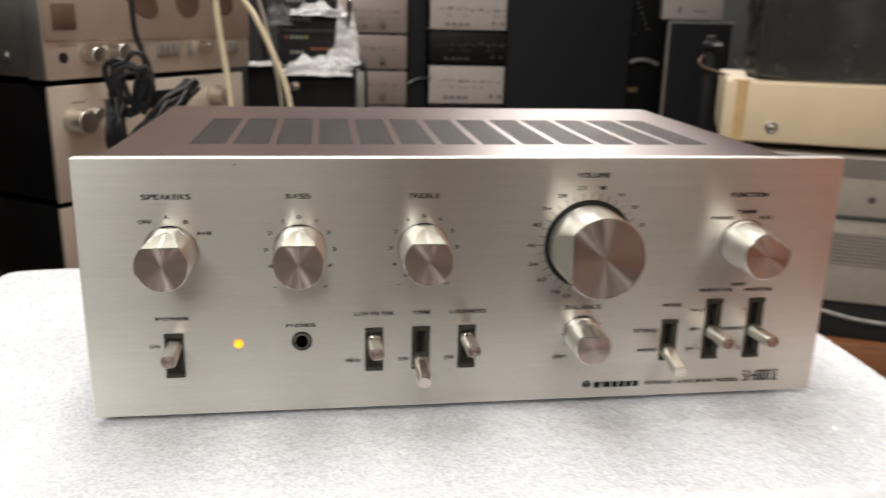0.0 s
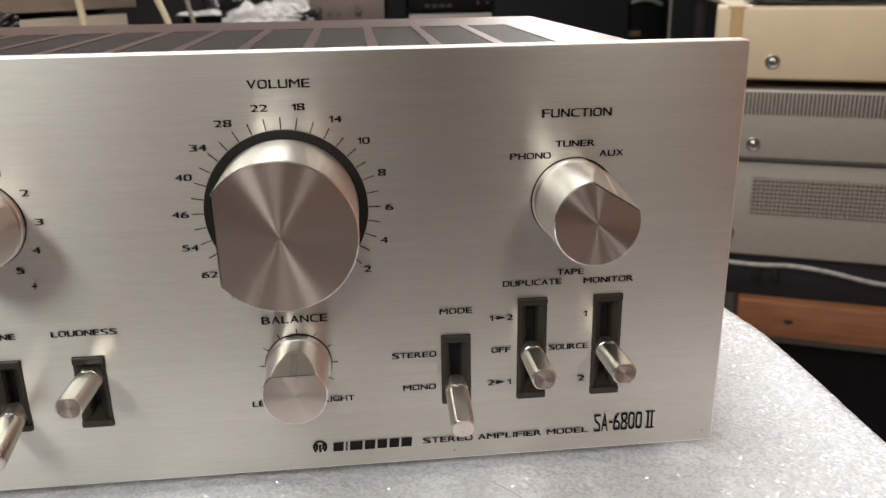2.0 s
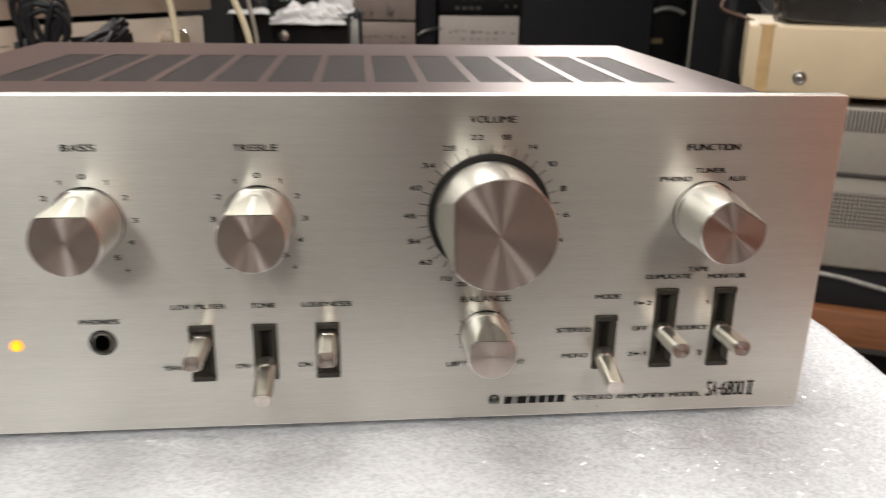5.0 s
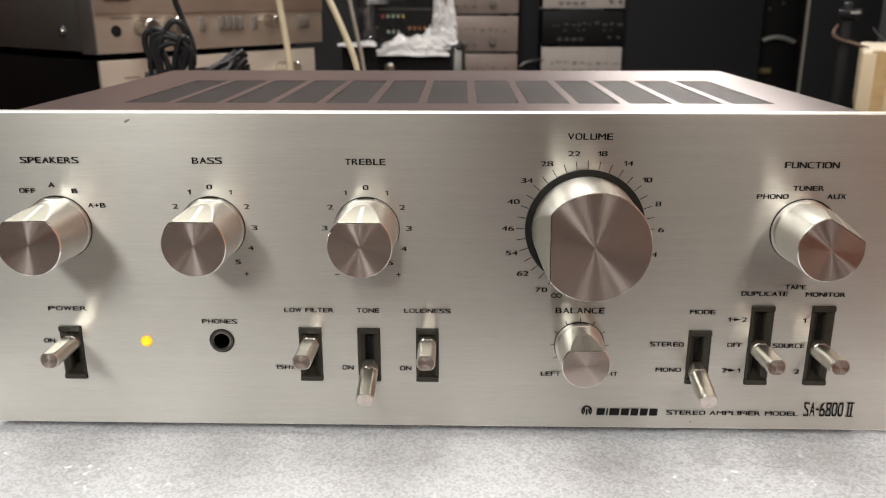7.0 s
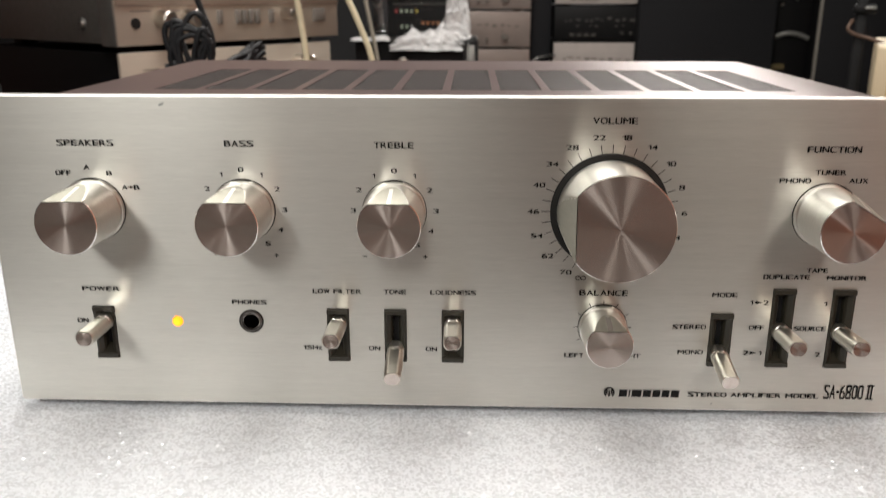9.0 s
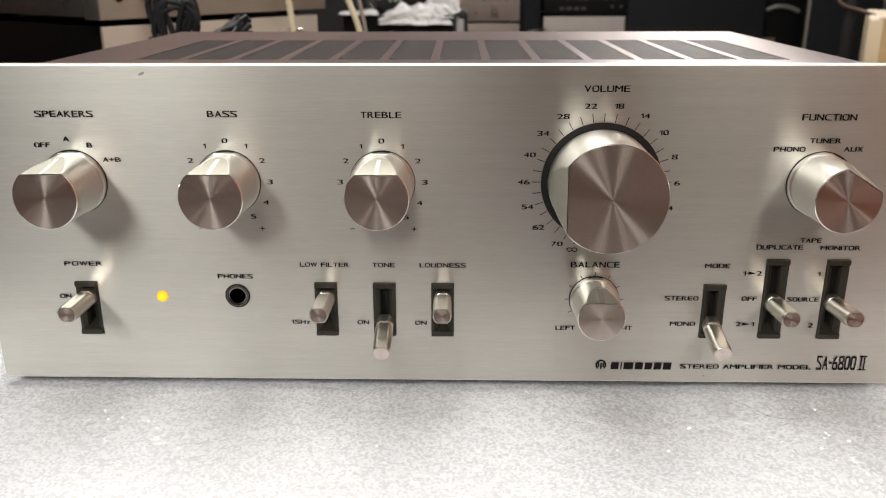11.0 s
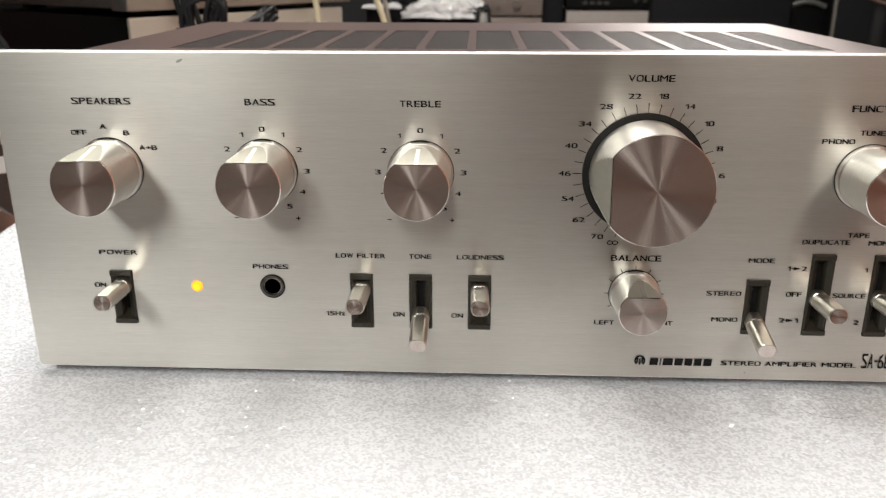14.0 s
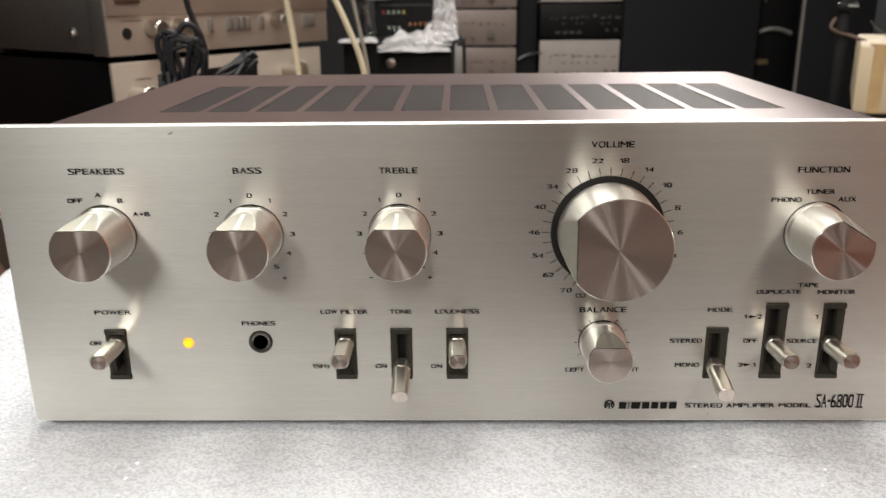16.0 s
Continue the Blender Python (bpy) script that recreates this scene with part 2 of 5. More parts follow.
def film_material(name, clear, rough, ior=1.6, drawn=None):
    """Clear crumpled film; drawn: the folds run long, tilted by so many radians from the upright."""
    m = bpy.data.materials.new(name)
    m.use_nodes = True
    nt = m.node_tree
    b = bsdf(m)
    b.inputs["Base Color"].default_value = (0.9, 0.9, 0.9, 1)
    b.inputs["Roughness"].default_value = rough
    b.inputs["Specular IOR Level"].default_value = 0.9
    co = node(m, "ShaderNodeTexCoord")
    nz = node(m, "ShaderNodeTexNoise", Scale=38.0, Detail=5.0, Distortion=1.5)
    if drawn is None:
        link(m, co, "Object", nz, "Vector")
    else:
        mp = node(m, "ShaderNodeMapping", Scale=(0.28, 1.0, 5.0), Rotation=(0, drawn, 0))
        mp.vector_type = "TEXTURE"
        link(m, co, "Object", mp, "Vector")
        link(m, mp, "Vector", nz, "Vector")
    bp = node(m, "ShaderNodeBump", Strength=0.9, Distance=0.01)
    link(m, nz, "Fac", bp, "Height")
    link(m, bp, "Normal", b, "Normal")
    tr = nt.nodes.new("ShaderNodeBsdfTransparent")
    gl = nt.nodes.new("ShaderNodeBsdfGlossy")
    gl.inputs["Roughness"].default_value = rough
    link(m, bp, "Normal", gl, "Normal")
    fr = node(m, "ShaderNodeFresnel", IOR=ior)
    link(m, bp, "Normal", fr, "Normal")
    m1 = nt.nodes.new("ShaderNodeMixShader")
    link(m, fr, "Fac", m1, 0)
    nt.links.new(tr.outputs[0], m1.inputs[1])
    nt.links.new(gl.outputs[0], m1.inputs[2])
    m2 = nt.nodes.new("ShaderNodeMixShader")
    m2.inputs[0].default_value = 1 - clear
    nt.links.new(m1.outputs[0], m2.inputs[1])
    nt.links.new(b.outputs[0], m2.inputs[2])
    nt.links.new(m2.outputs[0], nt.nodes["Material Output"].inputs[0])
    return m


M_FILM = film_material("stretch_film", 0.99, 0.10, 1.22)
M_FOLD = film_material("bunched_film", 0.30, 0.10, 2.3)
M_FOLDCLEAR = film_material("thin_film_fold", 0.90, 0.10, 1.9)
M_FILMDARK = film_material("clear_film", 0.985, 0.14, 1.5, 0.55)


# ---- mesh helpers ----
def part(name, bm, mat, parent=None, label="", m=None, smooth=30.0):
    """Links a bmesh as one mesh object, under a parent if given, at the local pose m."""
    me = bpy.data.meshes.new(name)
    bm.normal_update()
    bm.to_mesh(me)
    bm.free()
    if mat is not None:
        for one in mat if isinstance(mat, (list, tuple)) else [mat]:
            me.materials.append(one)
    if smooth:
        me.shade_smooth()
        me.set_sharp_from_angle(angle=radians(smooth))
    ob = new(name, me)
    if parent is not None:
        ob.parent = parent
    if m is not None:
        ob.matrix_basis = m
    if label:
        ob["label"] = label
    return ob


def thing(name, label, category, m, group="", kind=""):
    ob = new(name)
    ob.empty_display_size = 0.05
    ob.matrix_basis = m
    return tagged(ob, label, category, group, kind)


def box(x0, x1, y0, y1, z0, z1, bevel=0.0, segs=2, bm=None):
    own = bm is None
    if own:
        bm = bmesh.new()
    vs = [bm.verts.new(p) for p in ((x0, y0, z0), (x1, y0, z0), (x1, y1, z0), (x0, y1, z0), (x0, y0, z1), (x1, y0, z1), (x1, y1, z1), (x0, y1, z1))]
    fs = [bm.faces.new([vs[i] for i in f]) for f in ((3, 2, 1, 0), (4, 5, 6, 7), (0, 1, 5, 4), (1, 2, 6, 5), (2, 3, 7, 6), (3, 0, 4, 7))]
    if bevel:
        es = list({e for f in fs for e in f.edges})
        bmesh.ops.bevel(bm, geom=es, offset=bevel, segments=segs, affect="EDGES", profile=0.5)
    return bm


def lathe(profile, segs=48, bm=None, at=(0, 0, 0), cap=True):
    """Profile rows (r, y) turned round the y axis, from back to front."""
    bm = bm or bmesh.new()
    rings = []
    for r, y in profile:
        rings.append([bm.verts.new((at[0] + r * math.cos(2 * math.pi * i / segs), at[1] + y, at[2] + r * math.sin(2 * math.pi * i / segs))) for i in range(segs)])
    for a, b in zip(rings, rings[1:]):
        for i in range(segs):
            j = (i + 1) % segs
            bm.faces.new((a[i], a[j], b[j], b[i]))
    if cap:
        bm.faces.new(list(reversed(rings[0])))
        bm.faces.new(rings[-1])
    bmesh.ops.recalc_face_normals(bm, faces=bm.faces)
    return bm


def plate(xs, zs, holes, y0, y1):
    """A slab in the xz plane from y0 (front) to y1, cut on the lines xs and zs; cells whose middle lies in a hole (x0, x1, z0, z1) stay open."""
    bm = bmesh.new()
    xs, zs = sorted(set(xs)), sorted(set(zs))
    grid = {}

    def v(i, j, k):
        if (i, j, k) not in grid:
            grid[i, j, k] = bm.verts.new((xs[i], (y0, y1)[k], zs[j]))
        return grid[i, j, k]

    def solid(i, j):
        if not (0 <= i < len(xs) - 1 and 0 <= j < len(zs) - 1):
            return False
        x, z = (xs[i] + xs[i + 1]) / 2, (zs[j] + zs[j + 1]) / 2
        return not any(a < x < b and c < z < d for a, b, c, d in holes)

    for i in range(len(xs) - 1):
        for j in range(len(zs) - 1):
            if not solid(i, j):
                continue
            bm.faces.new((v(i, j, 0), v(i + 1, j, 0), v(i + 1, j + 1, 0), v(i, j + 1, 0)))
            bm.faces.new((v(i, j + 1, 1), v(i + 1, j + 1, 1), v(i + 1, j, 1), v(i, j, 1)))
            if not solid(i - 1, j):
                bm.faces.new((v(i, j + 1, 0), v(i, j + 1, 1), v(i, j, 1), v(i, j, 0)))
            if not solid(i + 1, j):
                bm.faces.new((v(i + 1, j, 0), v(i + 1, j, 1), v(i + 1, j + 1, 1), v(i + 1, j + 1, 0)))
            if not solid(i, j - 1):
                bm.faces.new((v(i, j, 0), v(i, j, 1), v(i + 1, j, 1), v(i + 1, j, 0)))
            if not solid(i, j + 1):
                bm.faces.new((v(i + 1, j + 1, 0), v(i + 1, j + 1, 1), v(i, j + 1, 1), v(i, j + 1, 0)))
    bmesh.ops.recalc_face_normals(bm, faces=bm.faces)
    return bm


def tube(points, r, segs=10, bm=None, smooth_steps=6):
    """A round tube along a smooth line through the points."""
    bm = bm or bmesh.new()
    pts = [Vector(p) for p in points]
    line = []
    for i in range(len(pts) - 1):
        p0, p1, p2, p3 = pts[max(i - 1, 0)], pts[i], pts[i + 1], pts[min(i + 2, len(pts) - 1)]
        for s in range(smooth_steps):
            t = s / smooth_steps
            line.append(0.5 * ((2 * p1) + (p2 - p0) * t + (2 * p0 - 5 * p1 + 4 * p2 - p3) * t * t + (3 * p1 - p0 - 3 * p2 + p3) * t**3))
    line.append(pts[-1])
    rings, side = [], Vector((0.31, 0.87, 0.38))
    for i, p in enumerate(line):
        d = (line[min(i + 1, len(line) - 1)] - line[max(i - 1, 0)]).normalized()
        side = (side - d * side.dot(d)).normalized()
        up = d.cross(side)
        rings.append([bm.verts.new(p + r * (math.cos(2 * math.pi * k / segs) * side + math.sin(2 * math.pi * k / segs) * up)) for k in range(segs)])
    for a, b in zip(rings, rings[1:]):
        for k in range(segs):
            bm.faces.new((a[k], a[(k + 1) % segs], b[(k + 1) % segs], b[k]))
    bm.faces.new(list(reversed(rings[0])))
    bm.faces.new(rings[-1])
    bmesh.ops.recalc_face_normals(bm, faces=bm.faces)
    return bm


GLYPHS = {}
# how wide each letter runs, against a plain one, and which round ones are squared: whole, right half or lower half
LETTER_WIDTH = {"I": 0.16, "1": 0.52, "M": 1.16, "W": 1.22, "-": 0.55, "+": 0.85, "L": 0.86, "E": 0.90, "F": 0.88, "T": 0.92, "z": 0.72}
SQUARED = {**{c: "whole" for c in "OCGQS0235689"}, "D": "right", "U": "low", "J": "low"}


def glyph(c):
    """One letter of the built-in font as (points, faces): x from -1 to 1 over its width, z from 0 to 1 over a capital's height, its round sides squared."""
    if c in GLYPHS:
        return GLYPHS[c]
    if c == "1":
        # a thin upright with a small flag
        GLYPHS[c] = (np.array(((0.35, 0), (1, 0), (1, 1), (0.35, 1), (-1, 0.76), (-1, 0.62), (0.35, 0.82))), [(0, 1, 2, 3), (4, 5, 6, 3)])
        return GLYPHS[c]
    cu = bpy.data.curves.new("letter", "FONT")
    cu.body, cu.size, cu.resolution_u = c, 1.0, 5
    ob = bpy.data.objects.new("letter", cu)
    me = bpy.data.meshes.new_from_object(ob)
    bpy.data.objects.remove(ob)
    bpy.data.curves.remove(cu)
    pts = np.array([v.co[:2] for v in me.vertices])
    faces = [tuple(p.vertices) for p in me.polygons]
    bpy.data.meshes.remove(me)
    lo, hi = pts.min(0), pts.max(0)
    u = 2 * (pts[:, 0] - lo[0]) / (hi[0] - lo[0]) - 1
    if c in "+-":
        v = (pts[:, 1] - (lo[1] + hi[1]) / 2) / 0.35
    else:
        v = 2 * (pts[:, 1] - lo[1]) / (hi[1] - lo[1]) - 1
    side = SQUARED.get(c)
    if side:
        far, most = np.hypot(u, v), np.maximum(np.maximum(np.abs(u), np.abs(v)), 1e-6)
        k = (far / most) ** (0.42 if c in "235" else 0.62)
        if side == "right":
            k = np.where(u > 0, k, 1.0)
        if side == "low":
            k = np.where(v < 0, k, 1.0)
        u, v = np.clip(u * k, -1, 1), np.clip(v * k, -1, 1)
    if c == "z":
        v = v * 0.72 - 0.28
    GLYPHS[c] = (np.stack([u, (v + 1) / 2], 1), faces)
    return GLYPHS[c]


def words(text, x, z, width, height, parent, mat=None, name="printed_word", y=-0.0003, weight=0.0002):
    """Wide squared print on an upright face that looks towards -y, as wide and as high (capitals) as given."""
    gap, space = 0.20, 0.42
    run = [space if c == " " else LETTER_WIDTH.get(c, 1.0) for c in text]
    unit = width / (sum(run) + gap * (len(text) - 1))
    verts, faces, left = [], [], -width / 2
    for c, w in zip(text, run):
        if c != " ":
            pts, fs = glyph(c)
            # a second, shifted print thickens the strokes
            for dx, dy, dz in ((-weight / 2, 0, -weight * 0.2), (weight / 2, -0.00006, weight * 0.2)) if weight else ((0, 0, 0),):
                base = len(verts)
                verts += [(left + (u + 1) / 2 * w * unit + dx, dy, (v - 0.5) * height + dz) for u, v in pts]
                faces += [tuple(base + i for i in f) for f in fs]
        left += (w + gap) * unit
    me = bpy.data.meshes.new(name)
    me.from_pydata(verts, [], faces)
    me.materials.append(mat or M_INK)
    ob = new(name, me)
    ob.parent = parent
    ob.matrix_basis = pose(x, y, z)
    return ob


def strokes(lines, width, parent, mat=None, name="printed_mark", y=-0.0003, joined=False):
    """Flat printed lines ((x, z), (x, z)) of one width on the face y: each a mark of its own, or joined into one sign."""
    bm = bmesh.new()
    for (ax, az), (bx, bz) in lines:
        d = Vector((bx - ax, bz - az)).normalized() * (width / 2)
        n = Vector((-d.y, d.x))
        bm.faces.new([bm.verts.new((p[0], y, p[1])) for p in ((ax + n.x, az + n.y), (ax - n.x, az - n.y), (bx - n.x, bz - n.y), (bx + n.x, bz + n.y))])
        if not joined:
            part(name, bm, mat or M_INK, parent, smooth=0)
            bm = bmesh.new()
    if joined:
        return part(name, bm, mat or M_INK, parent, smooth=0)


# ---- setting: room, table ----
def slab(name, x0, x1, y0, y1, z0, z1, mat, label):
    return tagged(part(name, box(x0, x1, y0, y1, z0, z1), mat, smooth=0), label, name.split("_")[0], kind="structure")


slab("floor", -3.1, 1.6, -4.1, 4.7, -0.86, -0.80, M_FLOOR, "grey worn floor of the workshop")
slab("ceiling", -3.1, 1.6, -4.1, 4.7, 1.60, 1.66, M_CEIL, "plain off-white ceiling over the room")
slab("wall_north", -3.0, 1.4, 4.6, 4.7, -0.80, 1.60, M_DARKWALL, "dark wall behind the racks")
# out of view, these walls only shape the reflected light
slab("wall_south", -3.0, 1.4, -4.1, -4.0, -0.80, 1.60, M_WALL, "unseen dark red-brown wall, added to tone the amplifier's reflections")
slab("wall_west", -3.1, -3.0, -4.1, 4.7, -0.80, 1.60, M_WALL, "unseen dark red-brown side wall, added to tone the reflections")
# added stretch of side wall, out of view, reflects red into the panel
slab("wall_east", 1.4, 1.5, -2.15, 0.3, -0.80, 1.60, M_WARM, "unseen terracotta stretch of side wall, added to redden the panel's reflection")
slab("wall_east_3", 1.4, 1.5, -4.1, -2.15, -0.80, 1.60, M_WALL, "unseen dark red-brown side wall, added to tone the reflections")
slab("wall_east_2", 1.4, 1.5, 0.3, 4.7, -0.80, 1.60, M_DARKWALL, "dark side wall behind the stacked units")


def work_table():
    t = thing("work_table", "small black work table under the foam sheet", "table", pose(-0.04, 0.10, -0.80))
    part("tabletop", box(-0.285, 0.285, -0.185, 0.185, 0.762, 0.792, 0.004), M_BLACK, t)
    leg = box(-0.02, 0.02, -0.02, 0.02, 0, 0.762, 0.003)
    first = part("leg", leg, M_BLACK, t, m=pose(-0.25, -0.15, 0))
    for x, y in ((0.25, -0.15), (0.25, 0.15), (-0.25, 0.15)):
        ob = new("leg", first.data)
        ob.parent, ob.matrix_basis = t, pose(x, y, 0)


work_table()

FOAM_TOP = 0.005


def foam_sheet():
    nx, ny, deep = 300, 195, 0.012
    bm = bmesh.new()
    rows = []
    y0, y1 = -0.105, 0.300

    def left(y):
        return -0.318 - 0.046 * min(max((y + 0.06) / 0.36, 0), 1) + 0.004 * noise.noise((y * 11, 3.1, 0))

    def right(y):
        return 0.2835 - 0.15 * max(0.0, y - 0.10) + 0.0022 * noise.noise((y * 14, 7.7, 0))

    for j in range(ny + 1):
        v = j / ny
        row = []
        for i in range(nx + 1):
            u = i / nx
            yy = y0 + (y1 - y0) * v
            x = left(yy) + (right(yy) - left(yy)) * u
            y = yy + 0.004 * noise.noise((x * 9, v * 2, 1.7)) * (1 if v < 0.5 else 2)
            # rounded plan corners
            cx = min(u, 1 - u) * 0.62
            cy = min(v, 1 - v) * 0.405
            c = 0.020
            if cx < c and cy < c:
                d = math.hypot(c - cx, c - cy)
                if d > 1e-9:
                    k = max(c - cx, c - cy) / d
                    sx, sy = (c - cx) * (1 - k), (c - cy) * (1 - k)
                    x += sx if u < 0.5 else -sx
                    y += sy if v < 0.5 else -sy
            e = min(cx, cy)
            z = FOAM_TOP
            if e < 0.010:
                z -= 0.009 * (1 - math.sqrt(max(0.0, 1 - (1 - e / 0.010) ** 2)))
            z += 0.0016 * noise.noise((x * 16, y * 16, 0.3))
            z += 0.0004 * noise.noise((x * 150, y * 150, 5.0))
            z += 0.00025 * noise.noise((x * 330, y * 330, 9.0))
            row.append(bm.verts.new((x, y, z)))
        rows.append(row)
    for j in range(ny):
        for i in range(nx):
            bm.faces.new((rows[j][i], rows[j][i + 1], rows[j + 1][i + 1], rows[j + 1][i]))
    rim = rows[0] + [r[-1] for r in rows[1:]] + rows[-1][-2::-1] + [r[0] for r in rows[-2:0:-1]]
    low = [bm.verts.new((p.co.x * 0.985 - 0.0006, 0.1 + (p.co.y - 0.1) * 0.98, FOAM_TOP - deep)) for p in rim]
    for k in range(len(rim)):
        n = (k + 1) % len(rim)
        bm.faces.new((rim[n], rim[k], low[k], low[n]))
    bm.faces.new(low)
    bmesh.ops.recalc_face_normals(bm, faces=bm.faces)
    ob = part("foam_sheet", bm, M_FOAM, smooth=60)
    return tagged(ob, "thin white bubbly packing foam sheet lying on the black table", "foam sheet")


foam_sheet()

tagged(part("stray_hair", tube([(0.126, -0.010, FOAM_TOP + 0.0012), (0.131, -0.016, FOAM_TOP + 0.0016), (0.138, -0.024, FOAM_TOP + 0.0012), (0.147, -0.0265, FOAM_TOP + 0.0016), (0.155, -0.024, FOAM_TOP + 0.0012)], 0.00006, 5), M_CORD, smooth=60), "thin dark hair lying on the foam sheet", "hair")

# ---- the amplifier ----
BASE = FOAM_TOP
amp = thing("stereo_amplifier", "silver stereo amplifier with brushed front and bronze-grey cover", "amplifier", pose(0, 0, BASE))


def at(x, y, z):
    return pose(x, y, z - BASE)


P_LEFT, P_RIGHT, P_BOTTOM, P_TOP = -0.210, 0.210, 0.010, 0.1538
SLOT_W, SLOT_LOW = 0.0103, 0.0325
# switches: x of the slot, its top, and where the lever leaves the slot and ends
SWITCHES = [
    ("power_switch", -0.1652, 0.0583, 0.0507, 0.0518, 0.0010),
    ("low_filter_switch", -0.0573, 0.0583, 0.0507, 0.0522, 0.0004),
    ("tone_switch", -0.0311, 0.0583, 0.0385, 0.0336, 0.0),
    ("loudness_switch", -0.0050, 0.0583, 0.0507, 0.0522, 0.0003),
    ("mode_switch", 0.1156, 0.0583, 0.0386, 0.0344, -0.0003),
    ("duplicate_switch", 0.1419, 0.0703, 0.0498, 0.0516, -0.0007),
    ("monitor_switch", 0.1681, 0.0703, 0.0498, 0.0518, -0.0007),
]


def front_panel():
    holes = [(x - SLOT_W / 2, x + SLOT_W / 2, SLOT_LOW, top) for _, x, top, *_ in SWITCHES]
    xs = [P_LEFT, P_RIGHT] + [v for h in holes for v in h[:2]]
    zs = [P_BOTTOM, P_TOP] + [v for h in holes for v in h[2:]]
    bm = plate(xs, zs, holes, 0.0, 0.005)

    def corner(v):
        return min(abs(v.co.x - P_LEFT), abs(v.co.x - P_RIGHT)) < 1e-6 and min(abs(v.co.z - P_BOTTOM), abs(v.co.z - P_TOP)) < 1e-6

    es = [e for e in bm.edges if corner(e.verts[0]) and corner(e.verts[1]) and abs(e.verts[0].co.y - e.verts[1].co.y) > 1e-4]
    bmesh.ops.bevel(bm, geom=es, offset=0.0018, segments=4, affect="EDGES", profile=0.5)
    bm.normal_update()

    def rim(e):
        if len(e.link_faces) != 2 or any(abs(v.co.y) > 1e-6 for v in e.verts):
            return False
        if all(any(a - 1e-6 <= v.co.x <= b + 1e-6 and c - 1e-6 <= v.co.z <= d + 1e-6 for a, b, c, d in holes) for v in e.verts):
            return False
        ny = sorted(f.normal.y for f in e.link_faces)
        return ny[0] < -0.9 and abs(ny[1]) < 0.1

    es = [e for e in bm.edges if rim(e)]
    out = bmesh.ops.bevel(bm, geom=es, offset=0.0006, segments=2, affect="EDGES", profile=0.5)
    for f in out["faces"]:
        f.material_index = 1
    for f in bm.faces:
        if abs(f.normal.y) < 0.1:
            f.material_index = 1
    return part("front_panel", bm, [M_PANEL, M_EDGE], amp, "brushed aluminium front panel with black print", at(0, 0, 0), smooth=0)


panel = front_panel()


def knob(name, x, z, r, length, point, flat_depth=0.76, flat_run=0.66, groove=True, label="turned aluminium knob with a flat pointer cut"):
    """A turned knob on the panel. point: the direction of its sloping pointer flat, in degrees from +x towards +z."""
    segs, a = 112, radians(point)
    ca, sa = math.cos(a), math.sin(a)

    def limit(y):
        t = min(max((y + length) / (flat_run * length), 0), 1)
        return r * (flat_depth + (1 - flat_depth) * t)

    if groove:
        prof = [(r + 0.0007, 0.0), (r + 0.0007, -0.0024), (r + 0.0004, -0.0028), (r - 0.0004, -0.0030), (r - 0.0004, -0.0034), (r, -0.0036)]
    else:
        prof = [(r + 0.0002, 0.0), (r + 0.0002, -0.0020)]
    steps = 36
    y_from = prof[-1][1] - 0.0004
    prof += [(r, y_from + (-length + 0.00035 - y_from) * k / steps) for k in range(steps + 1)]
    prof += [(r - 0.00035, -length)]
    bm = bmesh.new()
    rings = []
    for rr, y in prof:
        lim, ring = limit(y), []
        for i in range(segs):
            t = 2 * math.pi * i / segs
            px, pz = rr * math.cos(t), rr * math.sin(t)
            p = px * ca + pz * sa
            if p > lim:
                px, pz = px - (p - lim) * ca, pz - (p - lim) * sa
                flat = True
            else:
                flat = False
            vert = bm.verts.new((px, y, pz))
            ring.append((vert, flat))
        rings.append(ring)
    for ra, rb in zip(rings, rings[1:]):
        for i in range(segs):
            j = (i + 1) % segs
            f = bm.faces.new((ra[i][0], ra[j][0], rb[j][0], rb[i][0]))
            if ra[i][1] + ra[j][1] + rb[i][1] + rb[j][1] >= 3:
                f.material_index = 1
            elif rb is rings[-1]:
                f.material_index = 2
    bm.normal_update()
    if rings and sum(f.normal.dot(f.calc_center_median()) for f in bm.faces) < 0:
        bmesh.ops.reverse_faces(bm, faces=bm.faces)
    body = part(name, bm, [M_KNOB, M_FLAT, M_RIM], amp, label, at(x, 0, z), smooth=24)
    if groove:
        # black ring paints the contact shade round the knob's foot
        part("shadow_ring", lathe([(r + 0.0010, 0.0), (r + 0.0010, -0.0004), (r + 0.0003, -0.0005)], 64, cap=False), M_RING, body, "thin black ring for the shade round the knob's foot", smooth=0)
    # spun end face
    bm = bmesh.new()
    outer = []
    for i in range(segs):
        t = 2 * math.pi * i / segs
        px, pz = (r - 0.00035) * math.cos(t), (r - 0.00035) * math.sin(t)
        p, lim = px * ca + pz * sa, limit(-length) - 0.0003
        if p > lim:
            px, pz = px - (p - lim) * ca, pz - (p - lim) * sa
        outer.append((px, pz))
    loops = [[bm.verts.new((px * k, -length, pz * k)) for px, pz in outer] for k in (1, 0.03)]
    for la, lb in zip(loops, loops[1:]):
        for i in range(segs):
            j = (i + 1) % segs
            bm.faces.new((la[i], la[j], lb[j], lb[i]))
    bm.faces.new(loops[-1])
    bmesh.ops.recalc_face_normals(bm, faces=bm.faces)
    bm.normal_update()
    if sum(f.normal.y for f in bm.faces) > 0:
        bmesh.ops.reverse_faces(bm, faces=bm.faces)
    part("knob_face", bm, M_FACE, body, "spun aluminium end face", smooth=60)
    return body


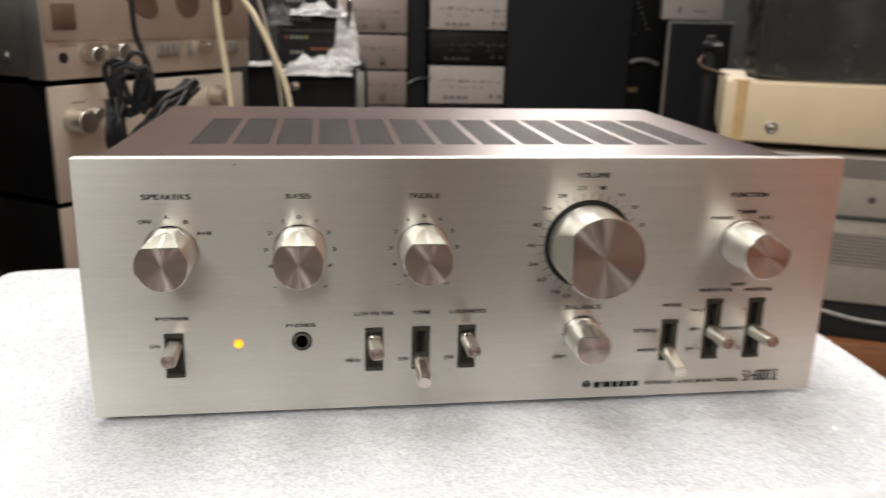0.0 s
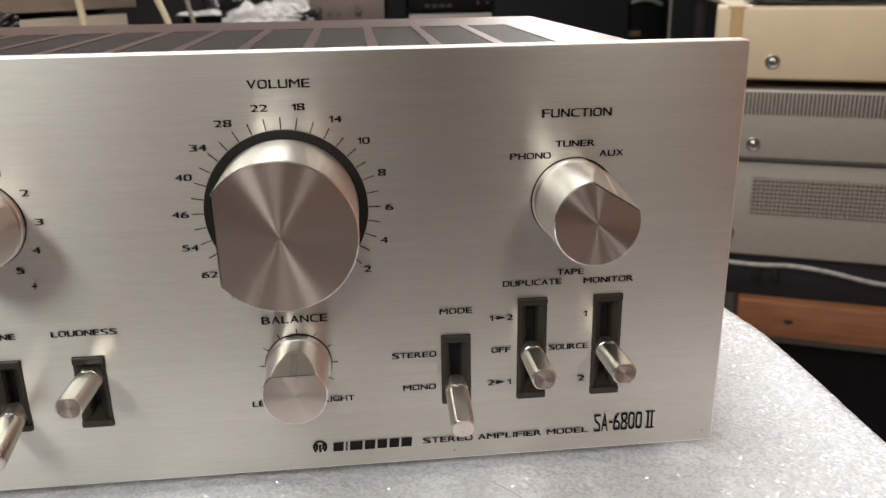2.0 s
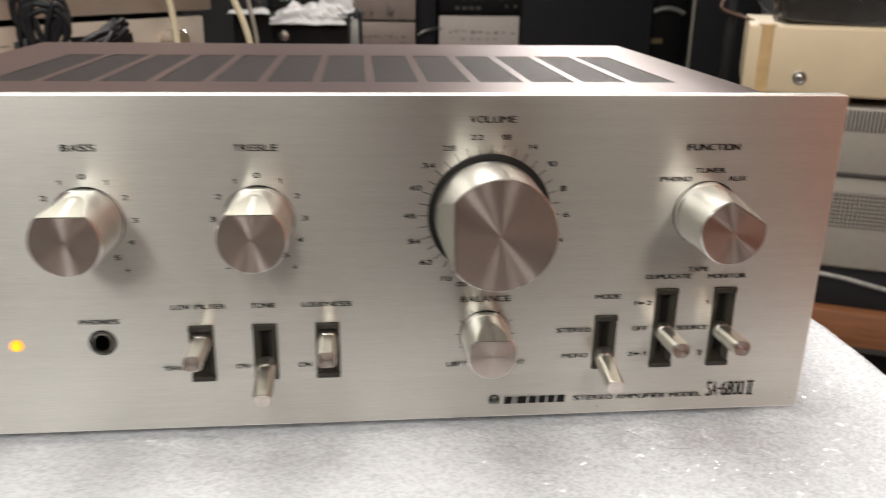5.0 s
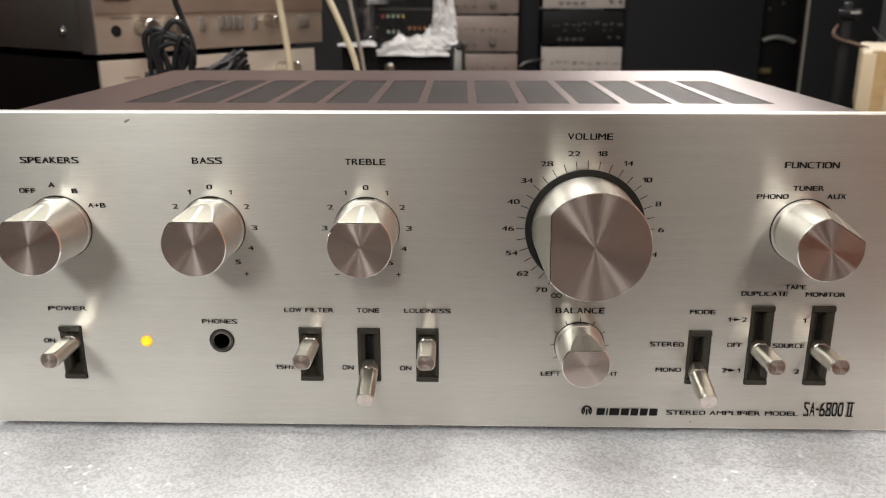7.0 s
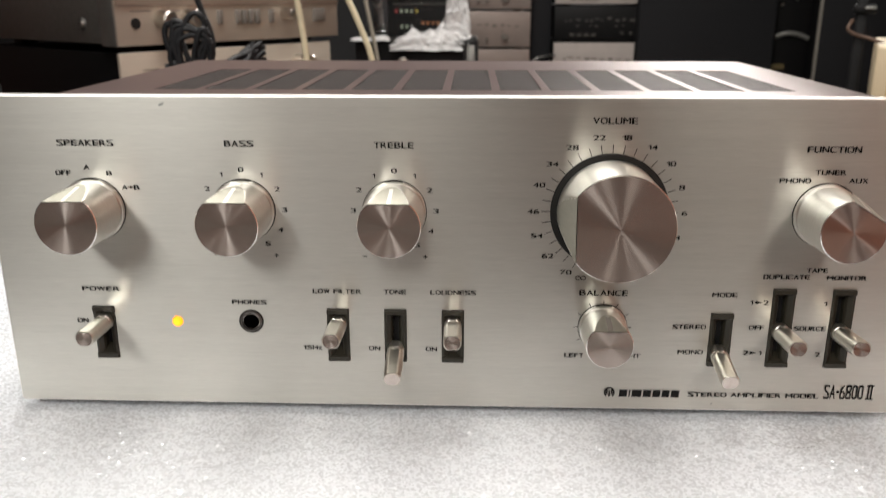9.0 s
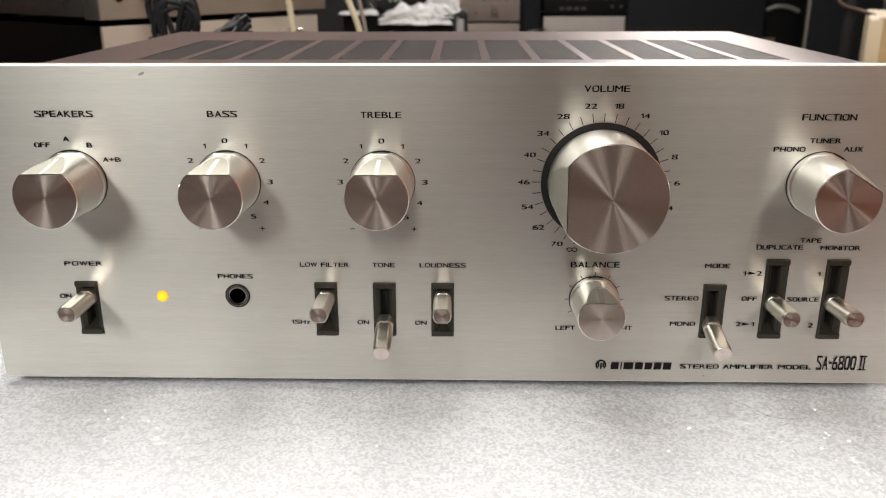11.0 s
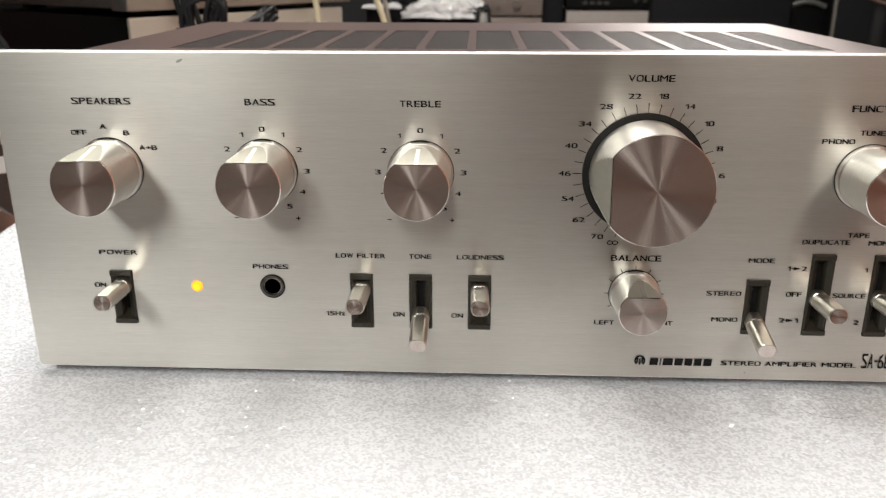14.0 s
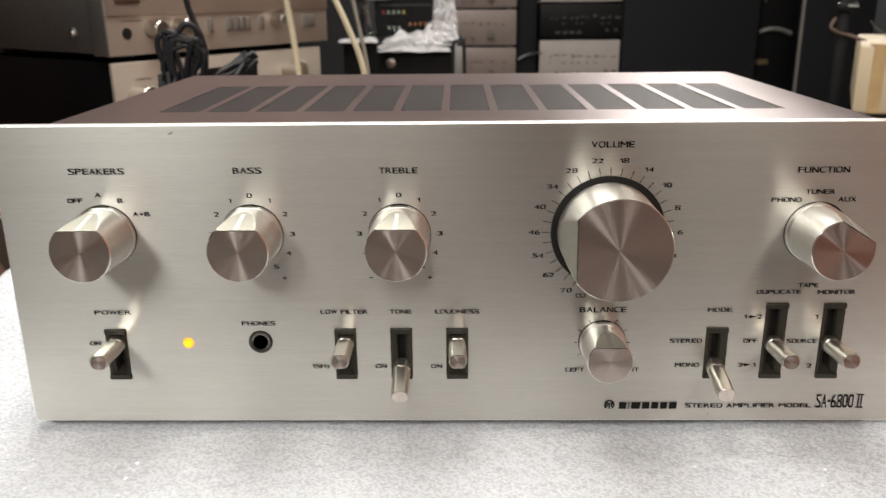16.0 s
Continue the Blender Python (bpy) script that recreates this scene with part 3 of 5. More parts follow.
def flat_line(body, r, length, point, mat, width=0.0016, flat_depth=0.76, flat_run=0.66):
    a = radians(point)
    out, side = Vector((math.cos(a), 0, math.sin(a))), Vector((-math.sin(a), 0, math.cos(a)))
    y0, y1 = -length + 0.0003, -length + flat_run * length * 0.86
    bm = bmesh.new()

    def p(y, s):
        t = min(max((y + length) / (flat_run * length), 0), 1)
        return out * (r * (flat_depth + (1 - flat_depth) * t) + 0.00008) + Vector((0, y, 0)) + side * s

    bm.faces.new([bm.verts.new(p(y, s)) for y, s in ((y0, -width / 2), (y0, width / 2), (y1, width / 2), (y1, -width / 2))])
    bm.normal_update()
    if bm.faces[:][0].normal.dot(out) < 0:
        bmesh.ops.reverse_faces(bm, faces=bm.faces[:])
    return part("flat_line", bm, mat, body, smooth=0)


KZ, SMALL_R, SMALL_L = 0.1040, 0.0131, 0.0275
for kname, kx, kp in (("speaker_knob", -0.1635, 91), ("bass_knob", -0.0970, 90), ("treble_knob", -0.0306, 90), ("function_knob", 0.1547, 58)):
    length = SMALL_L + (0.0008 if kname == "function_knob" else 0.0)
    k = knob(kname, kx, KZ, SMALL_R, length, kp)
    # polished strip puts the bright edge of a reflection onto the flat
    flat_line(k, SMALL_R, length, kp, M_EDGE)
vol = knob("volume_knob", 0.0625, 0.1046, 0.0224, 0.0297, 181, flat_depth=0.79, flat_run=1.0, groove=False, label="large turned aluminium volume knob")
bal = knob("balance_knob", 0.0625, 0.0510, 0.0101, 0.0226, 90, flat_depth=0.70, flat_run=0.52)
flat_line(bal, 0.0101, 0.0226, 90, M_LABELGREY, 0.0022, flat_depth=0.70, flat_run=0.52)
part("volume_ring", lathe([(0.0226, -0.0001), (0.0255, -0.0001), (0.0255, -0.0007), (0.0252, -0.0010), (0.0230, -0.0010)], 96, cap=False), M_RING, amp, "black ring behind the volume knob", at(0.0625, 0, 0.1046))


def prism(poly, z0, z1, bm):
    lo = [bm.verts.new((x, y, z0)) for x, y in poly]
    hi = [bm.verts.new((x, y, z1)) for x, y in poly]
    n = len(poly)
    for i in range(n):
        j = (i + 1) % n
        bm.faces.new((lo[i], lo[j], hi[j], hi[i]))
    bm.faces.new(list(reversed(lo)))
    bm.faces.new(hi)


def toggle(name, x, top, root, tip, drift):
    h, w = top - SLOT_LOW, SLOT_W / 2 - 0.00015
    mid = SLOT_LOW + h / 2
    bm = bmesh.new()
    for s in (-1, 1):
        poly = [(s * w, -0.0002), (s * (w - 0.0011), -0.0004), (s * 0.0022, 0.0010), (s * 0.0015, 0.0022), (s * 0.0015, 0.0060), (s * w, 0.0060)]
        prism(poly, -h / 2 + 0.0002, h / 2 - 0.0002, bm)
    for s in (-1, 1):
        zo, zi = s * (h / 2 - 0.0002), s * (h / 2 - 0.0026)
        z0, z1 = min(zo, zi), max(zo, zi)
        box(-w, w, -0.0013, 0.0058, z0, z1, 0.0003, 1, bm)
        # sloping shoulder inside the lip
        zk = s * (h / 2 - 0.0058)
        lo = [(-0.0030, 0.0000, zi), (0.0030, 0.0000, zi), (0.0022, 0.0050, zk), (-0.0022, 0.0050, zk), (-0.0030, 0.0058, zi), (0.0030, 0.0058, zi)]
        vs = [bm.verts.new(p) for p in lo]
        for f in ((0, 1, 2, 3), (0, 3, 4), (1, 5, 2), (3, 2, 5, 4)):
            bm.faces.new([vs[i] for i in f])
    bmesh.ops.recalc_face_normals(bm, faces=bm.faces)
    bezel = part(name, bm, M_OLIVE, amp, "olive-black plastic switch bezel with metal lever", at(x, 0, mid), smooth=20)
    part("slot_back", box(-w, w, 0.0062, 0.0070, -h / 2, h / 2), M_DARK, bezel, smooth=0)
    # lever: from the root on the panel's face to the tip
    tip_y = -0.0235 if root - tip < 0.004 else -0.0212
    end = Vector((drift, tip_y, tip - mid))
    start = Vector((0, 0.0040, root - mid + (root - tip) * 0.0040 / abs(tip_y)))
    axis = (end - start)
    ln = axis.length
    q = Vector((0, -1, 0)).rotation_difference(axis.normalized()).to_matrix().to_4x4()
    m = Matrix.Translation(start) @ q
    r = 0.0040
    prof = [(r * 0.55, 0.0), (r * 0.55, -0.0016), (r * 0.98, -0.0020), (r * 0.98, -0.0072), (r * 0.88, -0.0074), (r * 0.88, -0.0079), (r, -0.0082), (r, -ln + 0.0004), (r - 0.0004, -ln)]
    # a round bar with a flat above and below
    segs, bm, rings = 40, bmesh.new(), []
    for rr, y in prof:
        ring, flat = [], 0.0033 if y < -0.0081 else 0.0036
        for i in range(segs):
            t = 2 * math.pi * (i + 0.5) / segs
            ring.append(bm.verts.new((rr * math.cos(t), y, max(-flat, min(flat, rr * math.sin(t))))))
        rings.append(ring)
    for ra, rb in zip(rings, rings[1:]):
        for i in range(segs):
            bm.faces.new((ra[i], ra[(i + 1) % segs], rb[(i + 1) % segs], rb[i]))
    bm.faces.new(rings[-1])
    bmesh.ops.recalc_face_normals(bm, faces=bm.faces)
    part("lever", bm, M_LEVER, bezel, "round aluminium lever with milled flats", m, smooth=22)
    bm = bmesh.new()
    loops = [[bm.verts.new((v[0], -ln - 0.00006, v[1])) for v in [(k * (r - 0.0006) * math.cos(t), max(-0.0030 * k, min(0.0030 * k, k * (r - 0.0006) * math.sin(t)))) for t in [2 * math.pi * (i + 0.5) / segs for i in range(segs)]]] for k in (1.0, 0.5, 0.04)]
    for la, lb in zip(loops, loops[1:]):
        for i in range(segs):
            bm.faces.new((la[i], la[(i + 1) % segs], lb[(i + 1) % segs], lb[i]))
    bm.faces.new(loops[-1])
    bm.normal_update()
    if sum(f.normal.y for f in bm.faces) > 0:
        bmesh.ops.reverse_faces(bm, faces=bm.faces)
    part("lever_tip", bm, M_FACE, bezel, "spun lever end", m, smooth=50)


for row in SWITCHES:
    toggle(*row)

# headphone socket and lamp
jack = part("phone_socket", lathe([(0.0050, 0.0), (0.0050, -0.0006), (0.0047, -0.0009), (0.0043, -0.0009), (0.0036, 0.0006), (0.0033, 0.0045)], 40, cap=False), M_SOCKET, amp, "headphone socket with nickel ring", at(-0.0971, 0, 0.0517))
# black disc before the solid panel paints the socket's inner shade
part("socket_hole", lathe([(0.0036, -0.0005), (0.0005, -0.0005)], 32), M_DARK, jack, smooth=0)
part("socket_washer", lathe([(0.0056, -0.0001), (0.0056, -0.0004), (0.0050, -0.0004)], 40, cap=False), M_RING, jack, "thin black washer", smooth=0)
part("power_lamp", lathe([(0.0024, 0.0), (0.0024, -0.0006), (0.0020, -0.0011), (0.0012, -0.0014), (0.0003, -0.0015)], 32), M_LED, amp, "glowing amber power lamp", at(-0.1312, 0, 0.0512))

# cover with thirteen vent openings
COVER_Z, C_LEFT, C_HALF, C_BACK = 0.1468, -0.2075, 0.2015, 0.290
V_LEFT, V_HALF, V_FRONT, V_BACK, V_N = -0.1652, 0.1675, 0.088, 0.210, 13
PITCH = (2 * V_HALF + 0.0044) / V_N


def cover():
    holes = [(V_LEFT + i * PITCH, V_LEFT + i * PITCH + PITCH - 0.0044, V_FRONT, V_BACK) for i in range(V_N)]
    xs = [C_LEFT, C_HALF] + [v for h in holes for v in h[:2]]
    ys = [0.0052, C_BACK, V_FRONT, V_BACK]
    bm = plate(xs, ys, holes, 0.0, 0.0014)
    # lay the slab flat: its front looks up
    bmesh.ops.transform(bm, matrix=Matrix(((1, 0, 0, 0), (0, 0, 1, 0), (0, -1, 0, COVER_Z), (0, 0, 0, 1))), verts=bm.verts)
    bmesh.ops.recalc_face_normals(bm, faces=bm.faces)
    for x0, x1 in ((C_LEFT, C_LEFT + 0.0014), (C_HALF - 0.0014, C_HALF)):
        box(x0, x1, 0.0052, C_BACK, 0.020, COVER_Z - 0.0014, bm=bm)
    box(C_LEFT + 0.0014, C_HALF - 0.0014, C_BACK - 0.0014, C_BACK, 0.020, COVER_Z - 0.0014, bm=bm)
    bmesh.ops.remove_doubles(bm, verts=bm.verts, dist=1e-6)
    es = [e for e in bm.edges if all(abs(v.co.z - COVER_Z) < 1e-6 for v in e.verts) and (all(min(abs(v.co.x - C_HALF), abs(v.co.x - C_LEFT)) < 1e-6 for v in e.verts) or all(abs(v.co.y - C_BACK) < 1e-6 for v in e.verts))]
    bmesh.ops.bevel(bm, geom=es, offset=0.0012, segments=3, affect="EDGES", profile=0.5)
    cov = part("cover", bm, M_COVER, amp, "bronze-grey painted sheet metal cover", at(0, 0, 0), smooth=35)
    n = 34
    step = (V_BACK - V_FRONT) / n
    first = None
    for i in range(V_N):
        x = V_LEFT + i * PITCH + (PITCH - 0.0044) / 2
        if first is None:
            bm = bmesh.new()
            hw = (PITCH - 0.0044) / 2
            for k in range(n):
                y = V_FRONT + k * step
                box(-hw, hw, y + 0.0002, y + step * 0.66, -0.0022, -0.0004, bm=bm)
            bmesh.ops.transform(bm, matrix=Matrix.Translation((0, 0, 0)), verts=bm.verts)
            first = part("vent_grille", bm, M_SLAT, cov, "dark slatted vent", pose(x, 0, COVER_Z), smooth=0)
        else:
            ob = new("vent_grille", first.data)
            ob.parent, ob.matrix_basis = cov, pose(x, 0, COVER_Z)
            ob["label"] = "dark slatted vent"


cover()
# plain block, coloured near black for the shade seen between the vent slats
part("chassis", box(-0.196, 0.196, 0.0055, 0.286, 0.019, 0.1200, 0.001), M_DARK, amp, "chassis block inside the cover, coloured near black for the shade there", at(0, 0, 0))
foot = None
for fx, fy in ((-0.165, 0.035), (0.165, 0.035), (-0.165, 0.25), (0.165, 0.25)):
    if foot is None:
        fb = lathe([(0.013, 0.0), (0.0145, 0.002), (0.0145, 0.0150)], 28)
        bmesh.ops.rotate(fb, verts=fb.verts, matrix=Matrix.Rotation(radians(90), 3, "X"))
        foot = part("foot", fb, M_RUBBER, amp, "black rubber foot", pose(fx, fy, -0.0006))
    else:
        ob = new("foot", foot.data)
        ob.parent, ob.matrix_basis = amp, pose(fx, fy, -0.0006)

# ---- print on the panel ----
BIG, MED = 0.0026, 0.0020
for text, x, z, w, h in (
    ("SPEAKERS", -0.1640, 0.1334, 0.0247, BIG), ("BASS", -0.0971, 0.1334, 0.0126, BIG), ("TREBLE", -0.0305, 0.1331, 0.0168, BIG),
    ("VOLUME", 0.0628, 0.1440, 0.0186, BIG), ("FUNCTION", 0.1548, 0.1324, 0.0223, BIG),
    ("OFF", -0.1752, 0.1202, 0.0067, MED), ("A", -0.1646, 0.1228, 0.0025, MED), ("B", -0.1549, 0.1201, 0.0024, MED), ("A+B", -0.1461, 0.1139, 0.0076, MED),
    ("PHONO", 0.1401, 0.1190, 0.0131, MED), ("TUNER", 0.1546, 0.1226, 0.0127, MED), ("AUX", 0.1666, 0.1191, 0.0078, MED),
    ("POWER", -0.1651, 0.0667, 0.0172, MED), ("ON", -0.1753, 0.0511, 0.0050, MED), ("PHONES", -0.0975, 0.0610, 0.0156, MED),
    ("LOW FILTER", -0.0573, 0.0667, 0.0218, MED), ("TONE", -0.0311, 0.0667, 0.0099, MED), ("LOUDNESS", -0.0049, 0.0667, 0.0204, MED),
    ("15Hz", -0.0694, 0.0391, 0.0085, MED), ("ON", -0.0409, 0.0391, 0.0051, MED), ("ON", -0.0148, 0.0390, 0.0051, MED),
    ("BALANCE", 0.0622, 0.0674, 0.0214, BIG), ("LEFT", 0.0503, 0.0370, 0.0086, MED), ("RIGHT", 0.0750, 0.0371, 0.0106, MED),
    ("MODE", 0.1157, 0.0671, 0.0110, MED), ("STEREO", 0.1013, 0.0517, 0.0148, MED), ("MONO", 0.1028, 0.0394, 0.0112, MED),
    ("DUPLICATE", 0.1416, 0.0758, 0.0199, MED), ("TAPE", 0.1546, 0.0790, 0.0089, MED), ("MONITOR", 0.1678, 0.0756, 0.0171, MED),
    ("OFF", 0.1312, 0.0517, 0.0066, MED), ("1", 0.1602, 0.0635, 0.0011, MED), ("SOURCE", 0.1548, 0.0515, 0.0138, MED), ("2", 0.1598, 0.0390, 0.0022, MED),
    ("STEREO AMPLIFIER MODEL", 0.1333, 0.0182, 0.0594, 0.0021), ("SA-6800", 0.1741, 0.0205, 0.0176, 0.0070),
):
    words(text, x, z, w, h, panel, weight=0.00006 if h > 0.005 else 0.0002)
# source arrows, with their numbers
for z, a, b in ((0.0637, "1", "2"), (0.0394, "2", "1")):
    for text, nx in ((a, 0.1277), (b, 0.1341)):
        words(text, nx, z, 0.0011 if text == "1" else 0.0022, MED, panel)
    bm = bmesh.new()
    for tri_pts in (((0.1286, z + 0.00012), (0.1286, z - 0.00012), (0.1296, z - 0.00012), (0.1296, z + 0.00012)), ((0.1295, z + 0.0008), (0.1295, z - 0.0008), (0.1328, z))):
        bm.faces.new([bm.verts.new((px, -0.0003, pz)) for px, pz in tri_pts])
    part("printed_arrow", bm, M_INK, panel, smooth=0)
strokes([((0.1842, 0.0238), (0.1876, 0.0238)), ((0.1842, 0.0172), (0.1876, 0.0172)), ((0.1852, 0.0170), (0.1852, 0.0240)), ((0.1866, 0.0170), (0.1866, 0.0240))], 0.0006, panel, name="roman_numeral", joined=True)
# tone numbers
for kx, marks in ((-0.0970, ((90, "0"), (119, "1"), (61, "1"), (148, "2"), (32, "2"), (179, "3"), (1, "3"), (209, "4"), (-29, "4"), (238, "5"), (-57, "5"))), (-0.0306, ((90, "0"), (119, "1"), (61, "1"), (148, "2"), (32, "2"), (179, "3"), (1, "3"), (209, "4"), (-29, "4"), (238, "5"), (-57, "5")))):
    for deg, text in marks:
        nx, nz = kx + 0.0181 * math.cos(radians(deg)), KZ + 0.0181 * math.sin(radians(deg))
        words(text, nx, nz, 0.0011 if text == "1" else 0.0023, MED, panel)
    strokes([((kx + 0.0123, 0.0834), (kx + 0.0143, 0.0834)), ((kx + 0.0133, 0.0824), (kx + 0.0133, 0.0844))], 0.0004, panel, name="plus_sign", joined=True)
    strokes([((kx - 0.0145, 0.0834), (kx - 0.0125, 0.0834))], 0.0004, panel, name="minus_sign")
# volume scale
VX, VZ = 0.0625, 0.1046
lines = []
for deg in range(-60, 251, 10):
    c, s = math.cos(radians(deg)), math.sin(radians(deg))
    lines.append(((VX + 0.0257 * c, VZ + 0.0257 * s), (VX + 0.0294 * c, VZ + 0.0294 * s)))
strokes(lines, 0.00032, panel, name="scale_tick")
for deg, text in ((100.5, "22"), (80, "18"), (121.5, "28"), (140.5, "34"), (159, "40"), (180, "46"), (199.5, "54"), (218, "62"), (237.5, "70"), (59.5, "14"), (40.5, "10"), (20, "8"), (-0.5, "6"), (-20.5, "4"), (-40.5, "2")):
    rad = 0.0322 if len(text) == 1 else 0.0328
    wide = 0.0023 if len(text) == 1 else 0.0050 if "1" not in text else 0.0038
    words(text, VX + rad * math.cos(radians(deg)), VZ + rad * math.sin(radians(deg)), wide, 0.0020, panel)
ring = [(0.0516 + s * (0.0011 + 0.0011 * math.cos(t)), 0.0743 + 0.00085 * math.sin(t)) for s in (-1, 1) for t in [2 * math.pi * i / 16 for i in range(17)]]
strokes([(a, b) for a, b in zip(ring, ring[1:]) if math.dist(a, b) < 0.001 and math.dist(a, b) > 1e-7], 0.0004, panel, name="infinity_sign", joined=True)
# balance scale
lines = []
for deg in range(-30, 211, 30):
    c, s = math.cos(radians(deg)), math.sin(radians(deg))
    lines.append(((0.0625 + 0.0107 * c, 0.0510 + 0.0107 * s), (0.0625 + 0.0130 * c, 0.0510 + 0.0130 * s)))
strokes(lines, 0.0003, panel, name="scale_tick")
# maker's badge and name as plain shapes
arc = [(0.0675 + 0.0021 * math.cos(t), 0.0186 + 0.0023 * math.sin(t)) for t in [radians(-50 + 280 * i / 18) for i in range(19)]]
strokes(list(zip(arc, arc[1:])) + [((0.0675, 0.0165), (0.0675, 0.0196)), ((0.0664, 0.0176), (0.0664, 0.0199)), ((0.0686, 0.0176), (0.0686, 0.0199))], 0.0008, panel, name="maker_badge", joined=True)
bx = 0.0719
for wl in (0.0042, 0.0012, 0.0050, 0.0042, 0.0040, 0.0040, 0.0043):
    bm = bmesh.new()
    bm.faces.new([bm.verts.new((px, -0.0003, pz)) for px, pz in ((bx, 0.0165), (bx + wl - 0.0006, 0.0165), (bx + wl - 0.0003, 0.0200), (bx + 0.0003, 0.0200))])
    part("maker_name_block", bm, M_INK, panel, smooth=0)
    bx += wl + 0.0002
# small dings
for x, z, w, h, tilt in ((-0.1292, 0.1500, 0.0030, 0.0011, -25), (0.1147, 0.0135, 0.0008, 0.0010, 0), (0.2060, 0.0142, 0.0009, 0.0007, 10)):
    bm = lathe([(1.0, 0.0), (0.6, -0.00008)], 14)
    bmesh.ops.scale(bm, verts=bm.verts, vec=(w / 2, 1, h / 2))
    part("ding", bm, M_STRIP, panel, m=pose(x, -0.00003, z, 0, tilt, 0))


# ---- surroundings: left rack ----
def small_knob(parent, x, z, r, length, mat=None, name="knob"):
    return part(name, lathe([(r, 0), (r, -length + 0.001), (r - 0.001, -length), (r * 0.4, -length - 0.0003)], 28), mat or M_NICKEL, parent, m=pose(x, 0, z))


def case_unit(name, label, category, w, d, h, m, front, body, lip=0.006, group=""):
    """A cased unit: local x along its front, y into its depth, z up from its base."""
    t = thing(name, label, category, m, group)
    part("body", box(0.002, w - 0.002, lip, d, 0.008, h, 0.002), body, t)
    face = part("front_panel", box(0, w, 0, lip, 0.006, h, 0.0015), front, t)
    for x in (0.04, w - 0.04):
        for y in (0.04, d - 0.04):
            part("foot", box(x - 0.012, x + 0.012, y - 0.012, y + 0.012, 0, 0.008, 0.002), M_RUBBER, t)
    return t, face


def screw(parent, m, r=0.008):
    bm = lathe([(r * 0.78, 0.0), (r * 0.78, -0.0012), (r * 0.62, -0.0030), (r * 0.3, -0.0040), (0.0004, -0.0042)], 24)
    ob = part("screw", bm, M_NICKEL, parent, "nickel screw in a cup washer", m)
    part("cup_washer", lathe([(r * 1.35, 0.0), (r * 1.35, -0.0012), (r * 1.15, -0.0026), (r * 0.95, -0.0018), (r * 0.80, -0.0002)], 28, cap=False), M_STEEL, ob, "dull cup washer")
    for turn in (0, 90):
        part("screw_slot", box(-r * 0.38, r * 0.38, -0.0046, -0.0030, -r * 0.07, r * 0.07), M_DARK, ob, m=pose(0, 0, 0, 0, turn + 20, 0), smooth=0)
    return ob


def bar_print(parent, x0, x1, z0, z1, mat=None, y=-0.0004, name="printed_bar"):
    bm = bmesh.new()
    bm.faces.new([bm.verts.new((px, y, pz)) for px, pz in ((x0, z0), (x1, z0), (x1, z1), (x0, z1))])
    return part(name, bm, mat or M_LABELGREY, parent, smooth=0)


# bench under the left rack
def bench(name, label, x0, x1, y0, y1, top, m):
    t = thing(name, label, "bench", m)
    part("bench_top", box(x0, x1, y0, y1, top - 0.03, top, 0.003), M_BLACK, t)
    for x in (x0 + 0.04, x1 - 0.04):
        for y in (y0 + 0.04, y1 - 0.04):
            part("leg", box(x - 0.025, x + 0.025, y - 0.025, y + 0.025, 0.0, top - 0.03, 0.003), M_BLACK, t)
    return t


LEFT = (-0.412, 0.635)
TURN_L = 55
bench("rack_bench", "low black bench under the stacked units", -0.04, 0.46, 0.0, 0.40, 0.626, pose(*LEFT, -0.80, 0, 0, TURN_L))

lower, lower_face = case_unit("lower_amplifier", "champagne silver amplifier with a black case under another unit", "amplifier", 0.352, 0.33, 0.150, pose(*LEFT, -0.022, 0, 0, TURN_L), M_CHAMP, M_BLACK)
bottom, bottom_face = case_unit("bottom_amplifier", "silver amplifier with a black case at the foot of the stack", "amplifier", 0.352, 0.33, 0.151, pose(*LEFT, -0.174, 0, 0, TURN_L), M_CHAMP, M_BLACK)
small_knob(bottom, 0.060, 0.080, 0.014, 0.028, name="selector_knob")
part("display_window", box(0.132, 0.225, -0.0012, 0.001, 0.111, 0.134, 0.001), M_BLACK, lower, "dark recessed display window")
small_knob(lower, 0.031, 0.107, 0.015, 0.030, name="selector_knob")
small_knob(lower, 0.060, 0.114, 0.008, 0.018, name="selector_knob")
small_knob(lower, 0.284, 0.121, 0.014, 0.028, name="selector_knob")
small_knob(lower, 0.040, 0.035, 0.012, 0.024, name="selector_knob")
for i in range(4):
    part("push_button", box(0.110 + 0.03 * i, 0.128 + 0.03 * i, -0.006, 0.001, 0.045, 0.055, 0.001), M_NICKEL, lower)
bar_print(lower, 0.030, 0.052, 0.128, 0.1295)
bar_print(lower, 0.075, 0.092, 0.128, 0.1295)

